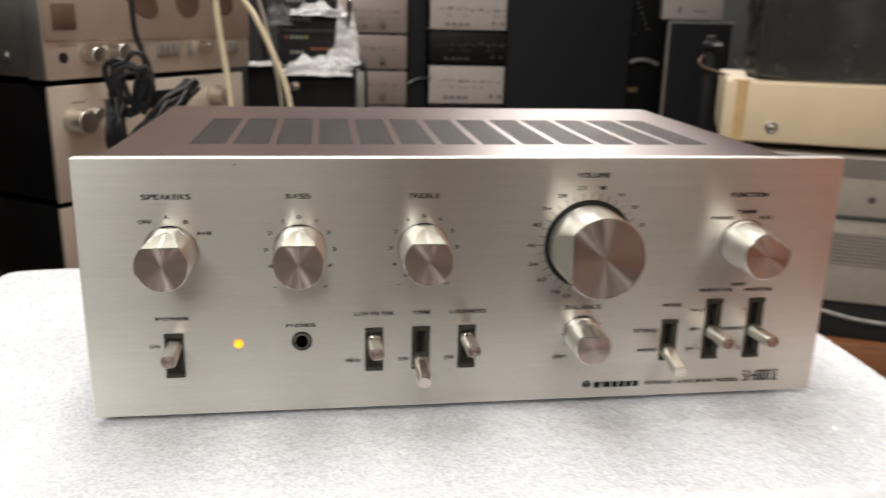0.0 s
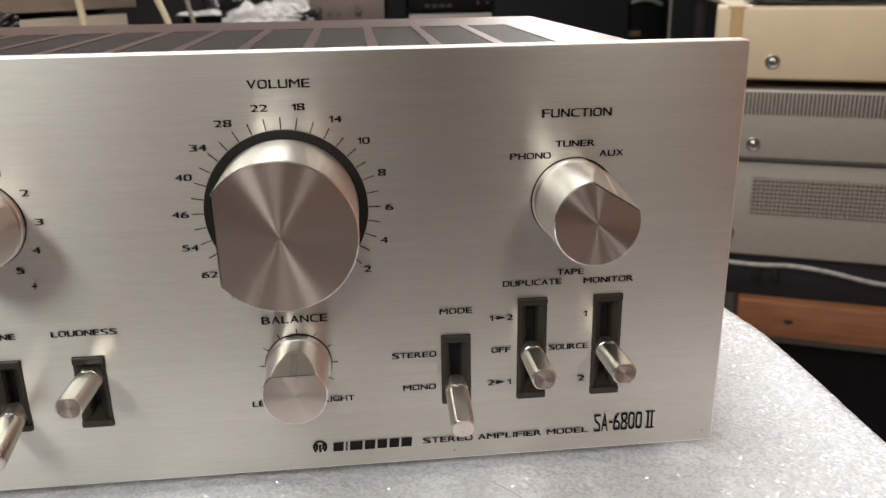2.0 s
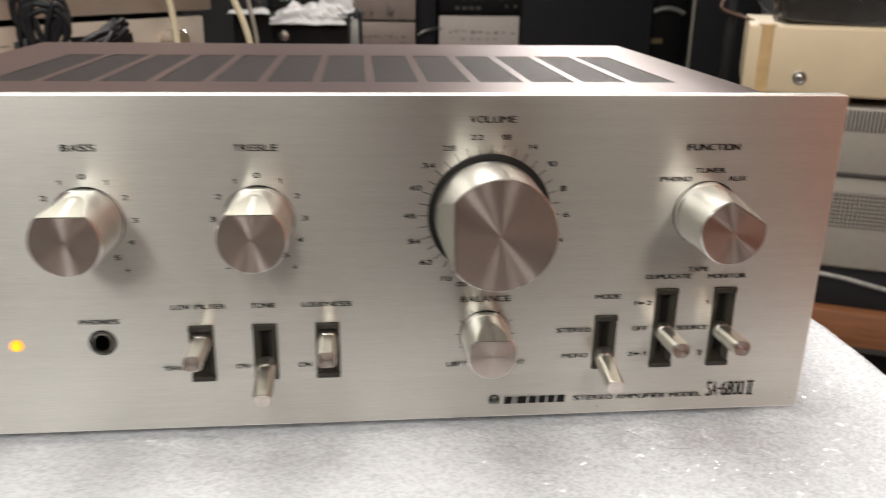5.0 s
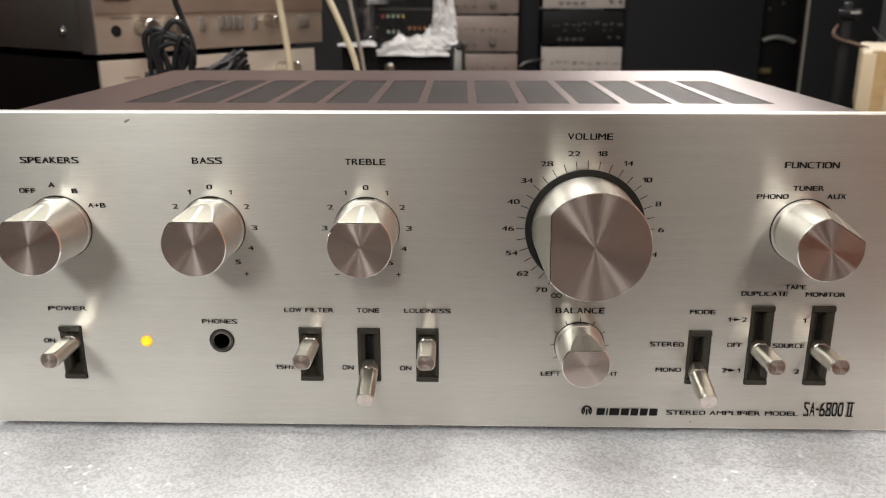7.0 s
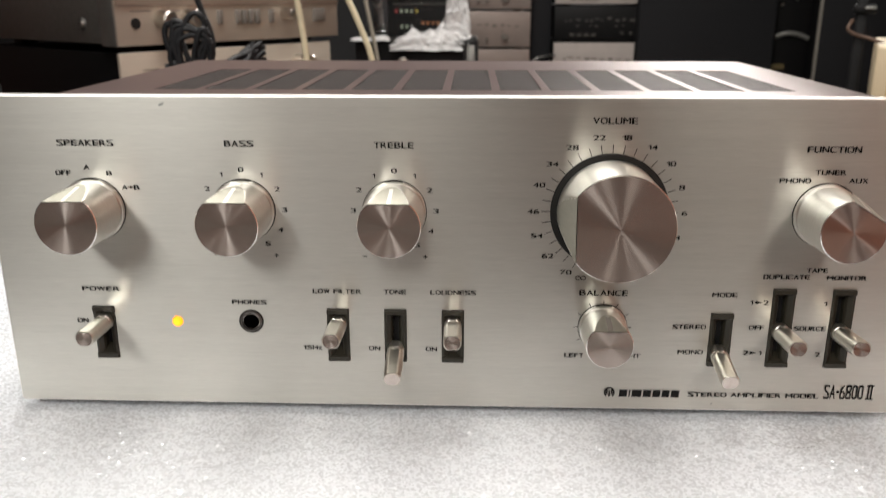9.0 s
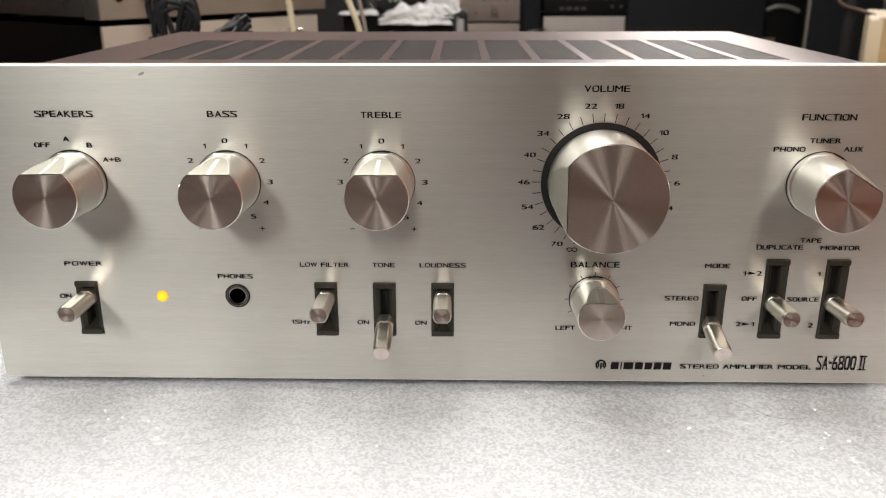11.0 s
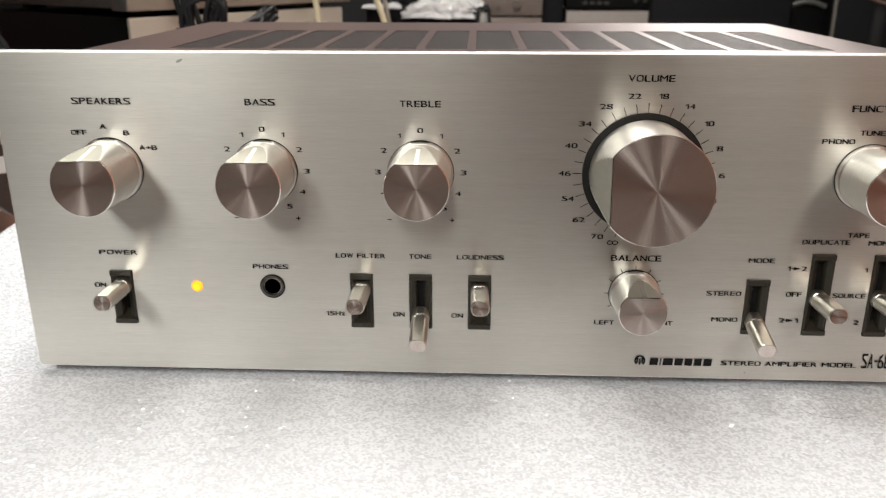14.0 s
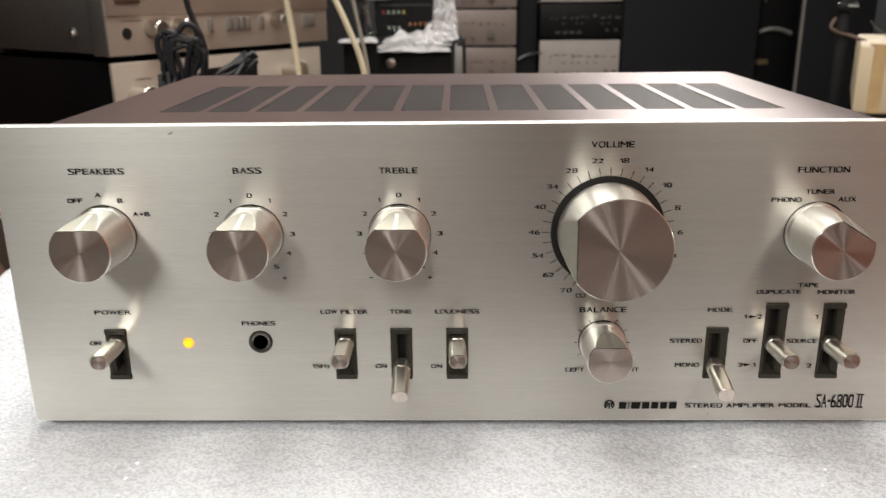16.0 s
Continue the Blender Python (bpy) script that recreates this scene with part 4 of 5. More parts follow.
tuner, tuner_face = case_unit("upper_tuner", "champagne tuner with a tan upper front and a grey side", "tuner", 0.370, 0.33, 0.200, pose(*LEFT, 0.1295, 0, 0, TURN_L), M_CHAMP, M_GREYSIDE)
part("corner_trim", box(-0.0022, 0.0, 0.0, 0.030, 0.006, 0.200, 0.0008), M_STRIP, tuner, "light grey corner trim")
part("upper_front", box(0.001, 0.369, -0.0030, 0.0, 0.052, 0.200, 0.001), M_TAN, tuner, "tan tinted upper front with brown windows")
part("window", box(0.012, 0.046, -0.0046, -0.003, 0.066, 0.096, 0.001), M_BROWN, tuner, "brown window")
for x0, x1, z0, z1 in ((0.125, 0.185, 0.082, 0.118), (0.215, 0.262, 0.080, 0.125), (0.285, 0.335, 0.085, 0.122)):
    bm = lathe([(1.0, 0.0), (0.97, -0.0012)], 28)
    bmesh.ops.scale(bm, verts=bm.verts, vec=((x1 - x0) / 2, 1, (z1 - z0) / 2))
    part("dial_window", bm, M_BROWN, tuner, "brown oval dial window", pose((x0 + x1) / 2, -0.003, (z0 + z1) / 2, 0, 28, 0))
part("socket", lathe([(0.0065, 0.0), (0.0065, -0.001), (0.004, -0.0012)], 24), M_DARK, tuner, "dark headphone socket", pose(0.026, 0, 0.032))
small_knob(tuner, 0.060, 0.036, 0.010, 0.024)
small_knob(tuner, 0.101, 0.038, 0.010, 0.024)
small_knob(tuner, 0.262, 0.040, 0.007, 0.022)
for x in (0.146, 0.176, 0.187, 0.198, 0.209, 0.234, 0.318):
    part("push_button", box(x, x + (0.007 if x < 0.3 else 0.022), -0.004, 0.001, 0.028, 0.046, 0.001), M_LABELGREY, tuner)
bar_print(tuner, 0.020, 0.048, 0.0455, 0.0468)
bar_print(tuner, 0.060, 0.090, 0.0455, 0.0468)
screw(tuner, pose(0.002, 0.073, 0.031, 0, 0, -90), 0.0055)

# cord bundle hung before the left rack
cord = thing("power_cord", "black power cord looped and tied in a hanging bundle", "cord", pose(0, 0, 0))
bm = bmesh.new()
tube([(-0.300, 0.55, 1.60), (-0.2900, 0.55, 0.60), (-0.2895, 0.55, 0.330), (-0.2895, 0.55, 0.213), (-0.2845, 0.552, 0.182), (-0.277, 0.553, 0.160), (-0.2745, 0.552, 0.140), (-0.283, 0.552, 0.118), (-0.303, 0.55, 0.105)], 0.0032, 8, bm)
tube([(-0.300, 0.55, 0.105), (-0.318, 0.546, 0.135), (-0.3225, 0.545, 0.157), (-0.3155, 0.545, 0.165), (-0.305, 0.546, 0.145), (-0.298, 0.547, 0.118)], 0.0032, 8, bm)
tube([(-0.303, 0.545, 0.108), (-0.308, 0.541, 0.140), (-0.300, 0.540, 0.163), (-0.289, 0.541, 0.176), (-0.279, 0.543, 0.168), (-0.283, 0.545, 0.140), (-0.296, 0.547, 0.112)], 0.0032, 8, bm)
tube([(-0.296, 0.545, 0.112), (-0.290, 0.540, 0.140), (-0.281, 0.539, 0.160), (-0.276, 0.542, 0.150), (-0.288, 0.545, 0.120)], 0.0032, 8, bm)
rnd = random.Random(11)
for i in range(5):
    o = [rnd.uniform(-0.009, 0.009) for _ in range(6)]
    tube([(-0.300 + o[0], 0.545, 0.105), (-0.313 + o[1], 0.541, 0.138 + o[2]), (-0.303 + o[3], 0.540, 0.160 + o[4]), (-0.284 + o[5], 0.541, 0.158 + o[0]), (-0.280 + o[2], 0.544, 0.134 + o[3]), (-0.294 + o[4], 0.547, 0.108)], 0.0030, 8, bm)
part("hanging_loop", bm, M_CORD, cord, smooth=60)
rnd = random.Random(4)
for i in range(18):
    o = [rnd.uniform(-0.010, 0.010) for _ in range(6)]
    turn = tube([(-0.312 + o[0], 0.548 + o[1], 0.118 + o[2]), (-0.315 + o[3], 0.540 + o[1], 0.092 + o[4]), (-0.306 + o[2], 0.545, 0.066 + o[5]), (-0.285 + o[0], 0.552 + o[3], 0.088 + o[1]), (-0.262 + o[4], 0.575 + o[5], 0.116 + o[2]), (-0.240 + o[3], 0.600 + o[0], 0.137 + 0.6 * o[1])], 0.0034, 7)
    part("cord_turn", turn, M_CORD, cord, smooth=60)

# two cream cables hanging down behind the amplifier
tagged(part("cream_cable", tube([(-0.2934, 0.740, 1.60), (-0.2508, 0.730, 0.7612), (-0.2306, 0.735, 0.3793), (-0.2221, 0.740, 0.2165), (-0.2159, 0.741, 0.1603), (-0.2103, 0.740, 0.1075), (-0.2070, 0.738, 0.0255), (-0.2126, 0.738, -0.0699)], 0.0042, 10), M_CABLE, smooth=60), "cream round cable hanging behind the amplifier", "cable", "cream cables")
tagged(part("cream_cable", tube([(-0.3754, 0.840, 1.60), (-0.3074, 0.840, 0.7660), (-0.2338, 0.840, 0.3582), (-0.2032, 0.840, 0.2506), (-0.1811, 0.840, 0.2132), (-0.1556, 0.840, 0.1577), (-0.1363, 0.840, 0.0999), (-0.1273, 0.840, 0.0070), (-0.1295, 0.840, -0.0949)], 0.0042, 10), M_CABLE, smooth=60), "cream round cable hanging behind the amplifier", "cable", "cream cables")

tagged(part("grey_cable", tube([(-0.290, 1.17, 1.60), (-0.240, 1.17, 0.60), (-0.205, 1.17, 0.28), (-0.190, 1.17, 0.205), (-0.179, 1.17, 0.149), (-0.1675, 1.17, 0.088), (-0.163, 1.17, 0.03), (-0.163, 1.17, -0.08)], 0.0036, 10), M_GREYCABLE, smooth=60), "thin dull grey cable hanging behind the cream ones", "cable")

# far left stack beside the table
FAR = (-0.828, 0.014)
GROW = Matrix.Scale(1.13, 4)
TURN_F = 45
silver, silver_face = case_unit("silver_amplifier", "grey silver amplifier with a white sticker, beside the table", "amplifier", 0.500, 0.30, 0.150, pose(*FAR, -0.140, 0, 0, TURN_F) @ GROW, M_GUNMETAL, M_BLACK)
# paler strip along the top of the front
part("top_lip", box(0, 0.500, -0.003, 0.02, 0.1502, 0.156, 0.002), M_WHITE, silver, "pale top edge")
k = small_knob(silver, 0.455, 0.085, 0.020, 0.026, name="volume_knob")
small_knob(silver, 0.36, 0.085, 0.014, 0.024)
st = part("sticker", box(0.466, 0.494, -0.0008, -0.0001, 0.127, 0.141), M_STICK, silver, "white sticker with red handwriting")
for a, b, c, d in ((0.482, 0.484, 0.130, 0.137), (0.478, 0.4855, 0.130, 0.1315), (0.4795, 0.4845, 0.1345, 0.1355), (0.489, 0.4905, 0.131, 0.1385)):
    bar_print(st, a, b, c, d, M_RED, -0.0010, "red_stroke")
blackdev, black_face = case_unit("black_speaker_unit", "black unit with gold sockets and a round driver", "audio unit", 0.492, 0.28, 0.245, pose(*FAR, 0.037, 0, 0, TURN_F) @ GROW, M_BLACK, M_BLACK)
for x in (0.476, 0.440, 0.404):
    sock = part("gold_socket", lathe([(0.0052, 0.0), (0.0052, -0.006), (0.0040, -0.0065), (0.0030, -0.006), (0.0028, -0.001)], 24, cap=False), M_GOLD, blackdev, "gold plated socket", pose(x, 0, 0.0155))
    part("socket_core", lathe([(0.0029, -0.003), (0.0002, -0.0034)], 16), M_DARK, sock, smooth=0)
part("driver", lathe([(0.024, 0), (0.024, -0.003), (0.021, -0.004), (0.016, -0.001), (0.010, -0.004), (0.004, -0.0065), (0.0005, -0.007)], 40), M_RUBBER, blackdev, "round black driver", pose(0.472, 0, 0.064))
bench("side_bench", "low black bench beside the table", 0.0, 0.55, 0.0, 0.33, 0.660, pose(*FAR, -0.80, 0, 0, TURN_F))
tagged(part("signal_cord", tube([(-0.455, 0.375, 0.32), (-0.440, 0.372, 0.20), (-0.431, 0.370, 0.13), (-0.424, 0.372, 0.050), (-0.410, 0.378, 0.005), (-0.396, 0.388, -0.045), (-0.392, 0.392, -0.14)], 0.0026, 8), M_CORD, smooth=60), "thin black cord hanging down a unit's edge", "cord")

# ---- middle: wrapped unit on a black case ----
case, case_face = case_unit("black_case", "black case with rounded handles under a wrapped unit", "case", 0.275, 0.30, 0.330, pose(-0.258, 1.55, -0.235), M_BLACK, M_BLACK)
part("corner_handle", tube([(0.245, -0.004, 0.24), (0.246, -0.012, 0.322), (0.256, -0.014, 0.333), (0.270, -0.012, 0.330), (0.273, -0.004, 0.24)], 0.0035, 8), M_RUBBER, case, "black corner handle", smooth=60)
part("corner_plate", box(0.2485, 0.2685, -0.003, 0.0, 0.235, 0.322, 0.002), M_STRIP, case, "grey plate inside the handle")
part("badge", lathe([(0.011, 0), (0.010, -0.003), (0.004, -0.005)], 20), M_NICKEL, case, "small round nickel badge", pose(0.106, 0, 0.285))
mixer, mixer_face = case_unit("mixer_unit", "black unit with rows of small coloured marks, in plastic film", "mixer", 0.142, 0.20, 0.260, pose(-0.190, 1.60, 0.097), M_BLACK, M_BLACK)
cols = [material("mark_" + n, c, 0.4) for n, c in (("green", (0.42, 0.52, 0.38)), ("yellow", (0.62, 0.50, 0.10)), ("grey", (0.40, 0.42, 0.42)), ("orange", (0.42, 0.16, 0.05)), ("red", (0.45, 0.05, 0.05)))]
for zz, x, row in ((0.024, 0.030, (0, 0, 2)), (0.058, 0.018, (4, 0, 0, 0, 1)), (0.099, 0.024, (2, 2, 0, 2, 2)), (0.140, 0.024, (2, 2, 2, 2)), (0.032, 0.078, (3, 3, 3, 3))):
    for i, c in enumerate(row):
        part("coloured_mark", box(x + 0.0115 * i, x + 0.0055 + 0.0115 * i, -0.002, 0.0, zz, zz + 0.008, 0.0008, 1), cols[c], mixer)
for zz in (0.076, 0.118, 0.165):
    part("front_rib", box(0.012, 0.132, -0.0015, 0.0, zz, zz + 0.004), M_GREYDK, mixer, smooth=0)


def film_wrap(name, label, x0, x1, y0, y1, z0, z1, mat, seed, amp_n, n=26, skirt=0.0):
    """A crumpled film over the front, sides and top of a box."""
    bm = bmesh.new()
    cols_n = n * 3
    grid = []
    for j in range(n + 1):
        v = j / n
        row = []
        for i in range(cols_n + 1):
            u = i / cols_n * 3
            if u < 1:
                x, y = x0, y1 + (y0 - y1) * u
            elif u < 2:
                x, y = x0 + (x1 - x0) * (u - 1), y0
            else:
                x, y = x1, y0 + (y1 - y0) * (u - 2)
            z = z0 + (z1 - z0) * v
            p = Vector((x, y, z))
            s = 1 / max(x1 - x0, 0.1)
            k = amp_n * (1 + skirt * (1 - v) ** 3 * 3)
            off = Vector((noise.noise(p * 9 * s + Vector((seed, 0, 0))), noise.noise(p * 9 * s + Vector((0, seed, 4))), noise.noise(p * 7 * s + Vector((2, 5, seed))))) + 0.6 * Vector((noise.noise(p * 26 * s + Vector((seed, 1, 0))), noise.noise(p * 26 * s + Vector((3, seed, 4))), noise.noise(p * 22 * s)))
            p += k * off
            if u >= 1 and u <= 2:
                p.y = min(p.y, y0 - 0.002) - skirt * 0.06 * (1 - v) ** 4
            row.append(bm.verts.new(p))
        grid.append(row)
    for j in range(n):
        for i in range(cols_n):
            bm.faces.new((grid[j][i], grid[j][i + 1], grid[j + 1][i + 1], grid[j + 1][i]))
    ob = part(name, bm, mat, smooth=50)
    return tagged(ob, label, "plastic film")


film_wrap("film_wrap", "crumpled clear plastic film round the black unit", -0.222, -0.020, 1.588, 1.80, 0.106, 0.36, M_FILM, 3.0, 0.010)


def film_fold(name, label, x0, y0, z0, wide, deep, high, mat, seed, nx=70, ny=26):
    """A bunched sheet of film that climbs from its front edge, with sharp creases and a ragged rim."""
    bm = bmesh.new()
    grid = []
    for j in range(ny + 1):
        row = []
        for i in range(nx + 1):
            u, v = i / nx, j / ny
            p = Vector((u * wide, v * deep, v * high))
            q = Vector((p.x * 15 + p.z * 6, (p.y + p.z) * 21, seed))
            crease = 0.5 - abs(noise.noise(q)) * 1.6 + 0.35 * (0.5 - abs(noise.noise(q * 2.7)) * 1.6) + 0.06 * noise.noise(q * 6)
            rag = noise.noise(Vector((u * 7, seed, v * 1.5)))
            swell = math.sin(math.pi * min(max(u, 0.0), 1.0)) ** 0.6
            x = x0 + p.x + 0.006 * noise.noise(q * 1.3 + Vector((4, 1, 0)))
            y = y0 + p.y - 0.013 * crease
            z = z0 + (p.z * (0.75 + 0.5 * rag) + 0.012 * crease * (0.3 + 0.7 * v)) * (0.35 + 0.65 * swell)
            row.append(bm.verts.new((x, y, max(z, z0 - 0.002))))
        grid.append(row)
    for j in range(ny):
        for i in range(nx):
            bm.faces.new((grid[j][i], grid[j][i + 1], grid[j + 1][i + 1], grid[j + 1][i]))
    return tagged(part(name, bm, mat, smooth=40), label, "plastic film")


film_fold("film_fold", "shiny bunched fold of plastic film on the black case", -0.180, 1.520, 0.0760, 0.160, 0.040, 0.050, M_FOLD, 6.0)
film_fold("film_fold", "shiny bunched fold of plastic film on the black case", -0.150, 1.540, 0.0900, 0.150, 0.036, 0.052, M_FOLD, 2.7, 60, 22)
film_fold("film_fold", "shiny upright fold of plastic film beside the black unit", -0.064, 1.560, 0.0970, 0.062, 0.020, 0.160, M_FOLD, 8.8, 34, 50)
film_fold("film_fold", "shiny crumpled band of plastic film across the black unit", -0.160, 1.566, 0.2080, 0.130, 0.016, 0.036, M_FOLD, 4.1, 60, 18)
film_fold("film_fold", "shiny slanting fold of plastic film at the unit's corner", -0.205, 1.566, 0.1850, 0.050, 0.016, 0.060, M_FOLDCLEAR, 5.6, 28, 28)
film_fold("film_fold", "flat tail of plastic film lying on the black case", -0.268, 1.530, 0.0960, 0.085, 0.050, 0.010, M_FOLD, 9.3, 40, 20)


# ---- back rows of units ----
def deck(name, label, w, d, h, m, front, body, seed, group=""):
    ink = M_GREYDK if front is M_BLACK else M_LABELGREY
    t, face = case_unit(name, label, "tape deck", w, d, h, m, front, body, group=group)
    rnd = random.Random(seed)
    x = w * 0.08
    while x < w * 0.90:
        wide = rnd.uniform(0.006, 0.020)
        z0 = h * rnd.choice((0.58, 0.60, 0.63))
        bar_print(t, x, x + wide, z0, z0 + rnd.uniform(0.003, 0.009), ink)
        if rnd.random() < 0.4:
            bar_print(t, x, x + wide * 0.7, h * 0.44, h * 0.44 + 0.004, ink)
        x += wide + rnd.uniform(0.005, 0.016)
    small_knob(t, w * 0.80, h * 0.33, 0.011, 0.014, M_LABELGREY)
    for i in range(3):
        small_knob(t, w * (0.52 + 0.07 * i), h * 0.26, 0.005, 0.010, ink)
    for i in range(4):
        part("push_button", box(w * 0.12 + 0.022 * i, w * 0.12 + 0.022 * i + 0.015, -0.004, 0.001, h * 0.16, h * 0.25, 0.001), ink, t)
    return t


BACK_Y = 2.30
bench("back_shelf", "long black shelf under the rear units", -0.35, 1.30, 0.0, 0.45, 0.565, pose(0, BACK_Y - 0.01, -0.80))
z = -0.235
for i, hh in enumerate((0.150, 0.114, 0.114, 0.114)):
    deck("silver_deck", "pale silver tape deck in a stack of decks", 0.400, 0.30, hh, pose(-0.215, BACK_Y + 0.04, z), M_SILVER, M_GREYSIDE, 10 + i, "decks stacked at the back")
    z += hh + 0.001
z = -0.235
for i, (hh, front) in enumerate(((0.158, M_BLACK), (0.128, M_WHITE), (0.108, M_BLACK), (0.108, M_WHITE))):
    deck("rack_deck", "white-fronted deck in a dark stack" if front is M_WHITE else "black-fronted deck in a dark stack", 0.400, 0.30, hh, pose(0.258, BACK_Y + 0.02, z), front, M_BLACK, 30 + i, "decks stacked at the back")
    z += hh + 0.001
part("dark_post", box(0, 0.065, 0, 0.30, 0, 0.80, 0.003), M_BLACKSOFT, tagged(thing("dark_case", "narrow dark case between two stacks", "case", pose(0.190, BACK_Y + 0.10, -0.235)), ""))
tagged(part("pale_lead", tube([(0.196, BACK_Y + 0.085, -0.012), (0.215, BACK_Y + 0.085, 0.000), (0.240, BACK_Y + 0.085, 0.006), (0.262, BACK_Y + 0.012, 0.016)], 0.0035, 8), M_STRIP, smooth=60), "short pale lead hanging before the dark case", "lead")
cab = thing("tall_cabinet", "tall black loudspeaker cabinet standing on the shelf", "loudspeaker", pose(0.508, BACK_Y - 0.005, -0.235))
part("cabinet_body", box(0, 0.425, 0.012, 0.40, 0, 0.95, 0.004), M_BLACK, cab)
part("grille_cloth", box(0.006, 0.419, 0, 0.012, 0.006, 0.944, 0.003), M_BLACKSOFT, cab, "black grille cloth")
dev = thing("dark_device", "dark glossy unit with a grey tape band", "audio unit", pose(0.940, BACK_Y + 0.05, -0.235))
part("device_body", box(0, 0.115, 0, 0.30, 0, 0.70, 0.003), M_BLACK, dev)
part("tape_band", tube([(0.008, -0.004, 0.305), (0.04, -0.008, 0.315), (0.075, -0.008, 0.312), (0.108, -0.004, 0.300)], 0.008, 8), M_STRIP, dev, "grey tape band", smooth=60)
part("yellow_label", box(0.004, 0.046, -0.003, 0.0, 0.205, 0.222, 0.001), M_DULLYELLOW, dev, "dull yellow label")
# small nickel discs stand in for glints on the dark unit
for i in range(7):
    part("glint_disc", lathe([(0.005, 0), (0.004, -0.005)], 12), M_NICKEL, dev, m=pose(0.02 + 0.05 * ((i * 37) % 13) / 13, 0, 0.40 + 0.017 * i))
spk = thing("framed_loudspeaker", "black loudspeaker with a pale grey frame edge", "loudspeaker", pose(1.058, BACK_Y, -0.235))
part("cabinet_body", box(0, 0.230, 0.010, 0.32, 0, 0.445, 0.003), M_BLACK, spk)
part("grille_cloth", box(0.007, 0.223, 0.0, 0.010, 0.007, 0.438, 0.002), M_BLACKSOFT, spk, "dark grille cloth")
part("frame_edge", box(0, 0.0065, -0.003, 0.010, 0, 0.445, 0.001), M_GREYMET, spk, "pale grey frame edge")
part("frame_edge", box(0.0065, 0.230, -0.003, 0.010, 0.4385, 0.445, 0.001), M_GREYMET, spk, "pale grey frame edge")
wb, wf = case_unit("white_unit", "white-fronted unit on top of the loudspeaker", "audio unit", 0.212, 0.22, 0.120, pose(1.020 + 0.02, BACK_Y + 0.02, 0.2105), M_WHITE, M_GREYSIDE)
part("push_button", box(0.055, 0.064, -0.004, 0.001, 0.028, 0.048, 0.001), M_LABELGREY, wb)
bar_print(wb, 0.110, 0.150, 0.030, 0.036)

# ---- right stack ----
RIGHT, TURN_R = (0.681, 1.098), -24
R0 = pose(*RIGHT, 0, 0, 0, TURN_R)


def at_right(x, y, z):
    return R0 @ pose(x, y, z)


def side_unit(name, label, h, m, mat, w=0.46):
    t = thing(name, label, "audio unit", m, "units stacked on the wooden board")
    part("body", box(0, w, 0, 0.36, 0, h, 0.005, 3), mat, t)
    return t


cream = side_unit("cream_unit", "cream painted unit with aged tape at its corner, on a stack", 0.116, at_right(0, 0, -0.004), M_CREAM)
part("aged_tape", box(0.022, 0.042, -0.0008, 0.001, 0.002, 0.1165), M_TAPE, cream, "brown strip of aged tape")
part("aged_tape", box(0.016, 0.047, -0.0006, 0.05, 0.1160, 0.1166), M_TAPE, cream, "brown strip of aged tape")
screw(cream, pose(0.093, 0, 0.030), 0.0085)
slat_vent = side_unit("vented_unit", "warm grey metal unit with a row of upright vent slots", 0.122, at_right(0.028, 0.004, -0.1415), M_GREYMET, 0.44)
screw(slat_vent, pose(0.049, 0, 0.030), 0.0085)
# raised dark strips stand in for the shade inside the slots
first = None
for i in range(62):
    if first is None:
        first = part("vent_slot", box(0, 0.0035, -0.0005, 0.001, 0.080, 0.1175), M_GREYDK, slat_vent, m=pose(0.030, 0, 0), smooth=0)
    else:
        ob = new("vent_slot", first.data)
        ob.parent, ob.matrix_basis = slat_vent, pose(0.030 + 0.0062 * i, 0, 0)
part("lower_rib", box(0.0, 0.44, -0.0015, 0.01, 0.0, 0.008, 0.001), M_GREYDK, slat_vent, "dark lower edge")
part("scuff", lathe([(0.007, 0), (0.004, -0.0004)], 16), M_GREYDK, slat_vent, "dark scuff", pose(0.262, 0, 0.040))
grid_unit = side_unit("grid_vent_unit", "grey metal unit with a grid of small vent holes", 0.170, at_right(0.028, 0.008, -0.3120), M_GREYMET, 0.44)
screw(grid_unit, pose(0.022, 0, 0.040), 0.0085)
# dark sheet stands in for the shade behind the vent bars
part("vent_field", box(0.054, 0.430, -0.0006, 0.001, 0.078, 0.142), M_GREYDK, grid_unit, "dark field for the shade behind the vent bars")
for j in range(9):
    part("vent_bar", box(0.054, 0.430, -0.0016, 0.0, 0.0805 + 0.0072 * j, 0.0832 + 0.0072 * j), M_GREYMET, grid_unit, smooth=0)
first = None
for i in range(54):
    if first is None:
        first = part("vent_bar", box(0.0548, 0.0565, -0.0012, 0.0, 0.078, 0.142), M_GREYMET, grid_unit, smooth=0)
    else:
        ob = new("vent_bar", first.data)
        ob.parent, ob.matrix_basis = grid_unit, pose(0.007 * i, 0, 0)
sheet = part("paper_wad", tube([(0.02, -0.008, -0.320), (0.10, -0.01, -0.322), (0.16, -0.014, -0.318), (0.22, -0.016, -0.323), (0.29, -0.02, -0.334), (0.37, -0.02, -0.338), (0.44, -0.02, -0.336)], 0.0042, 10), M_PAPER, None, m=R0, smooth=60)
tagged(sheet, "crumpled white paper roll under the stacked units", "paper")
# added black block stands in for the dark gap above the board
tray = thing("black_tray", "dark block filling the gap between the stack and the board", "plinth", at_right(0.045, -0.005, -0.3880))
part("gap_block", box(0, 0.44, 0.02, 0.36, 0, 0.0755, 0.003), M_BLACKSOFT, tray)
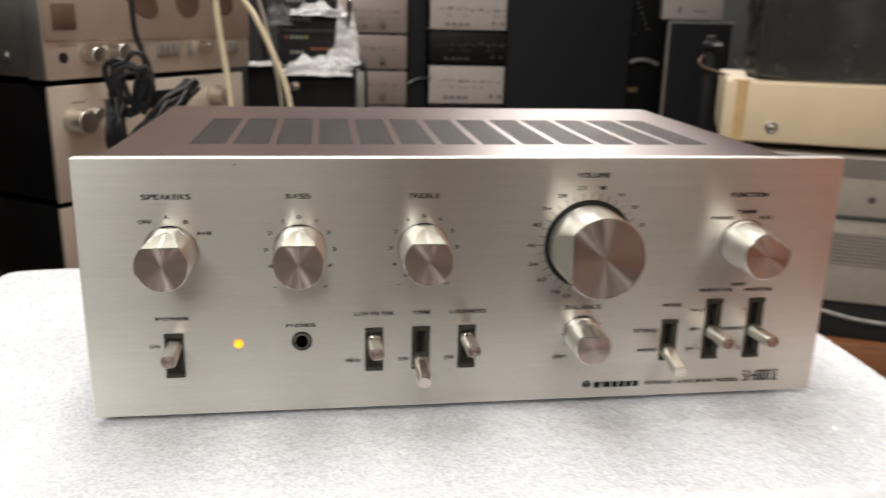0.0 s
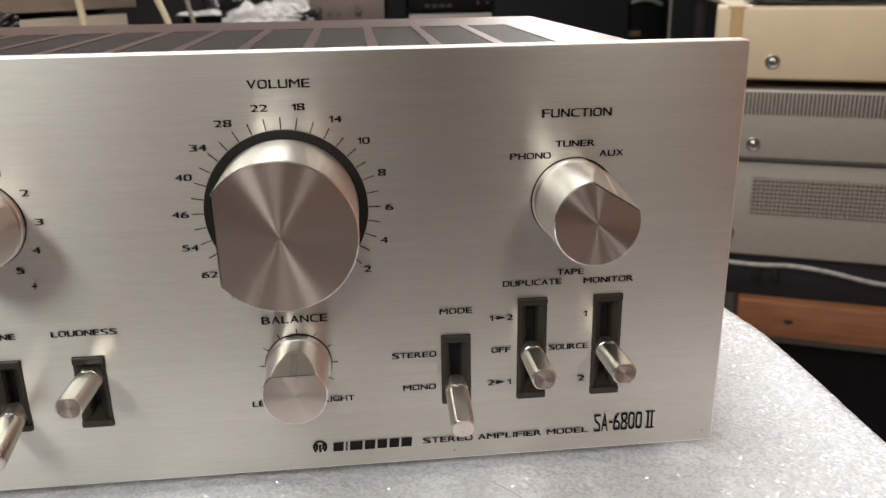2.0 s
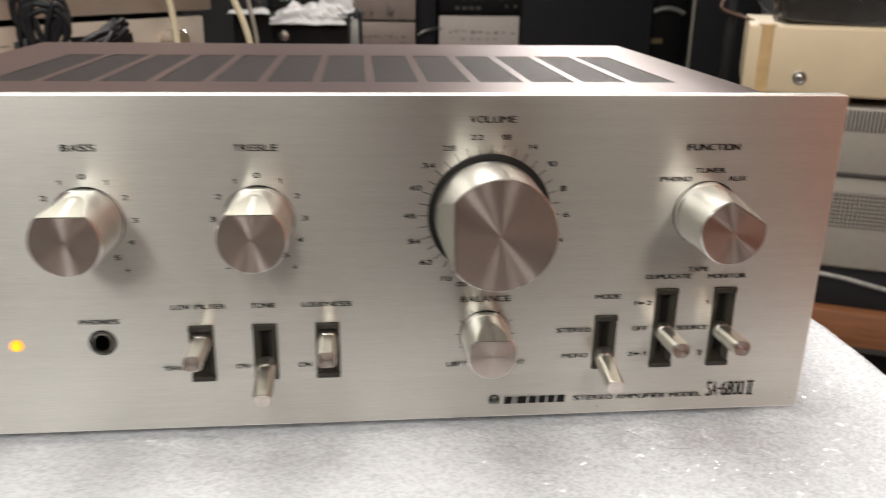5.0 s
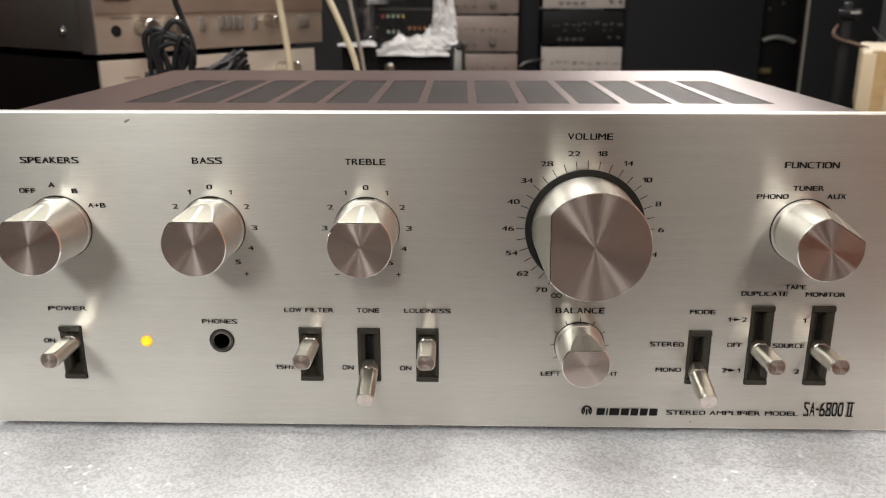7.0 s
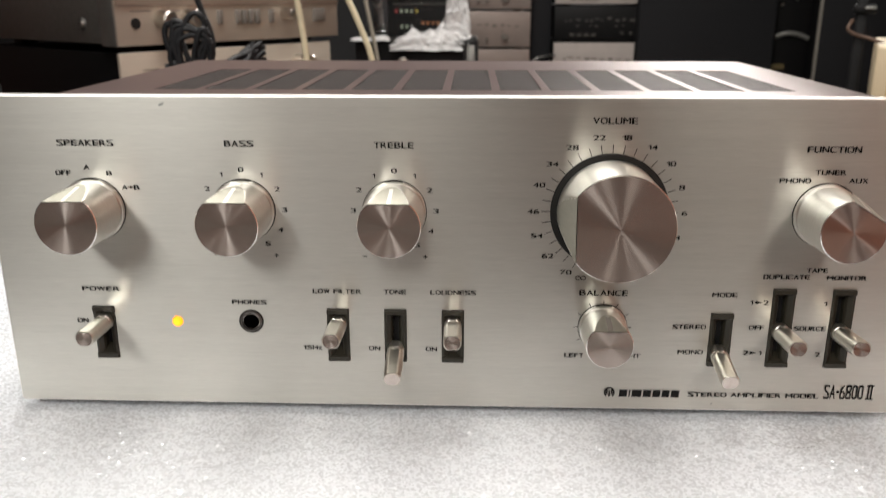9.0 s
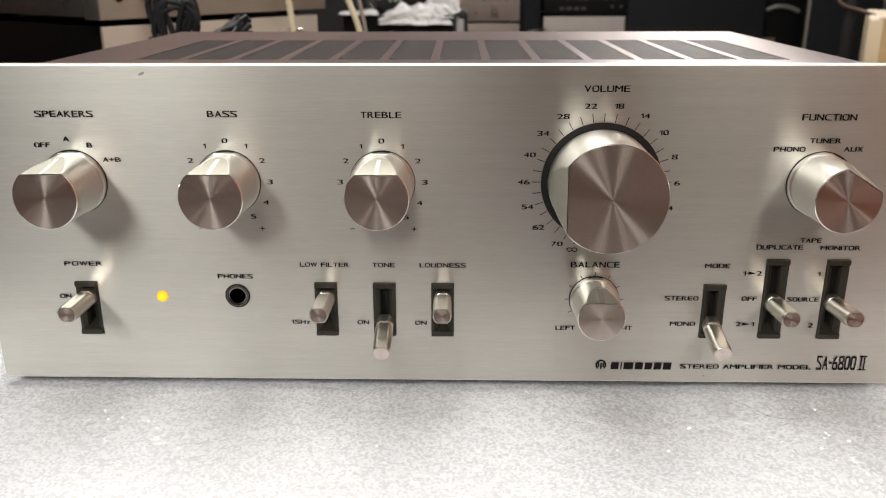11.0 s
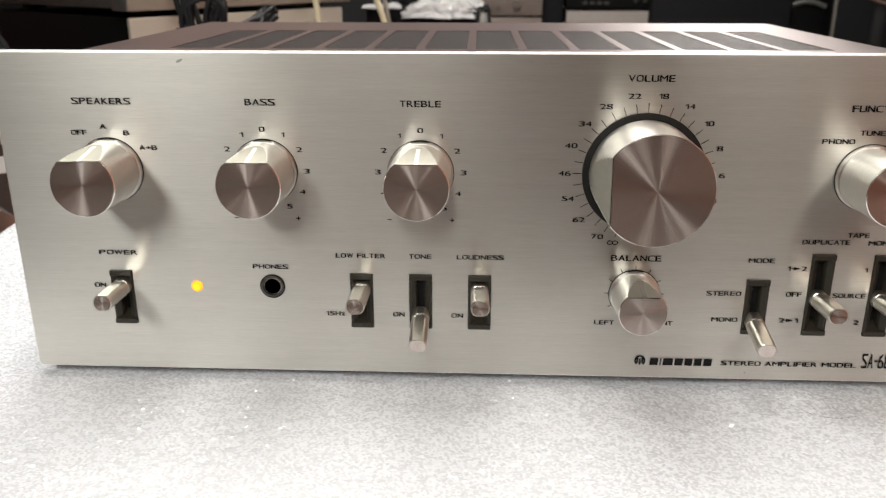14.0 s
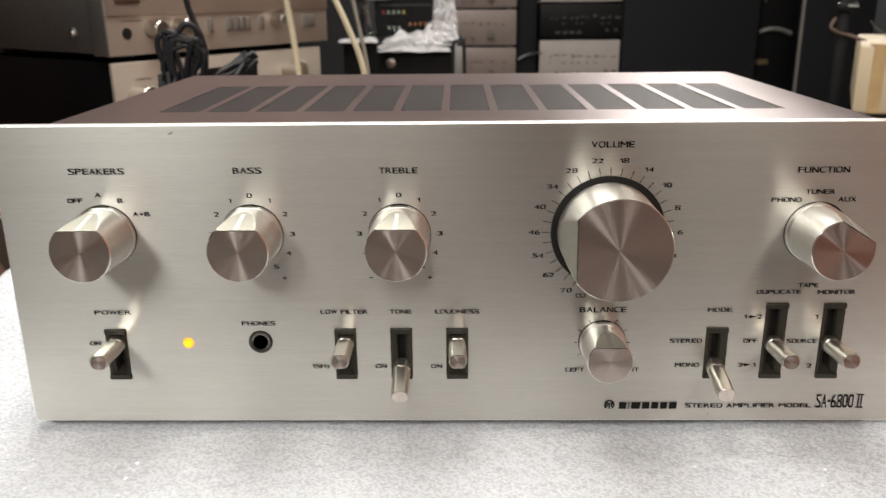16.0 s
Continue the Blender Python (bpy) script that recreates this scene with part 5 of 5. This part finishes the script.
for x in (0.055, 0.085):
    part("dark_peg", box(x, x + 0.012, 0.012, 0.02, 0.03, 0.06, 0.002), M_DARK, tray)
board = thing("wooden_board", "orange-brown wooden shelf board with a screw hole", "shelf", at_right(0.080, -0.01, -0.456))
part("board", box(0, 0.62, 0, 0.40, 0, 0.0675, 0.003), M_WOOD, board)
# flat dark discs on the board paint the shade of its holes
part("screw_hole", lathe([(1, 0), (0.8, -0.0006)], 16), M_DARK, board, m=pose(0.086, 0, 0.032) @ Matrix.Diagonal((0.008, 1, 0.004, 1)))
part("screw_hole", lathe([(1, 0), (0.8, -0.0006)], 16), M_DARK, board, m=pose(0.300, 0, 0.045) @ Matrix.Diagonal((0.009, 1, 0.005, 1)))
part("lower_strip", box(0, 0.62, 0.004, 0.40, -0.012, 0.0, 0.002), M_GREYDK, board, "dark strip under the board")
part("support", box(0.05, 0.57, 0.08, 0.36, -0.344, -0.012), M_BLACK, board, "dark support under the board")
wrapped = thing("wrapped_case", "big black case in clear plastic film on the cream unit", "case", at_right(0.060, 0.05, 0.1122))
part("case_body", box(0, 0.46, 0.0, 0.34, 0.004, 0.42, 0.006), M_BLACK, wrapped)
film = film_wrap("case_film", "clear plastic film with folds over the black case", 0.050, 0.530, 0.035, 0.34, 0.118, 0.535, M_FILMDARK, 8.0, 0.014, n=30)
film.matrix_basis = R0
tagged(part("loose_wire", tube([(0.012, 0.04, 0.150), (0.022, 0.03, 0.138), (0.045, 0.018, 0.126), (0.10, 0.012, 0.120), (0.20, 0.008, 0.117), (0.33, 0.006, 0.118), (0.45, 0.006, 0.119)], 0.0012, 7), M_GREYDK, None, m=R0, smooth=60), "thin dark wire lying along the cream unit's top", "wire")
junk = thing("clamp", "dark metal clamp with a painted glint beside the cream unit", "clamp", at_right(-0.030, 0.16, -0.31))
part("clamp_post", box(-0.010, 0.010, -0.01, 0.01, 0, 0.50, 0.003), M_BLACK, junk)
part("clamp_head", box(-0.016, 0.024, -0.02, 0.02, 0.472, 0.488, 0.004), M_BLACK, junk)
# pale grey piece paints a small white glint on the dark clamp
part("glint_tip", box(0.004, 0.022, -0.0225, -0.019, 0.480, 0.4845, 0.0015), M_STRIP, junk, "pale piece for a small glint")
part("wire_loop", tube([(-0.014, -0.01, 0.46), (-0.020, -0.02, 0.445), (-0.006, -0.02, 0.435), (0.02, -0.02, 0.428), (0.045, -0.03, 0.418)], 0.0035, 8), M_BROWN, junk, "brown wire loop", smooth=60)

# ceiling lamp housings
for lx, ly, lz, lw, ll, _, _ in TUBES:
    t = thing("ceiling_lamp", "white batten lamp on the ceiling", "lamp", pose(lx, ly, 1.60), "lamps on the ceiling")
    part("housing", box(-lw / 2 - 0.02, lw / 2 + 0.02, -ll / 2 - 0.02, ll / 2 + 0.02, -0.055, 0.0, 0.004), M_WHITE, t)
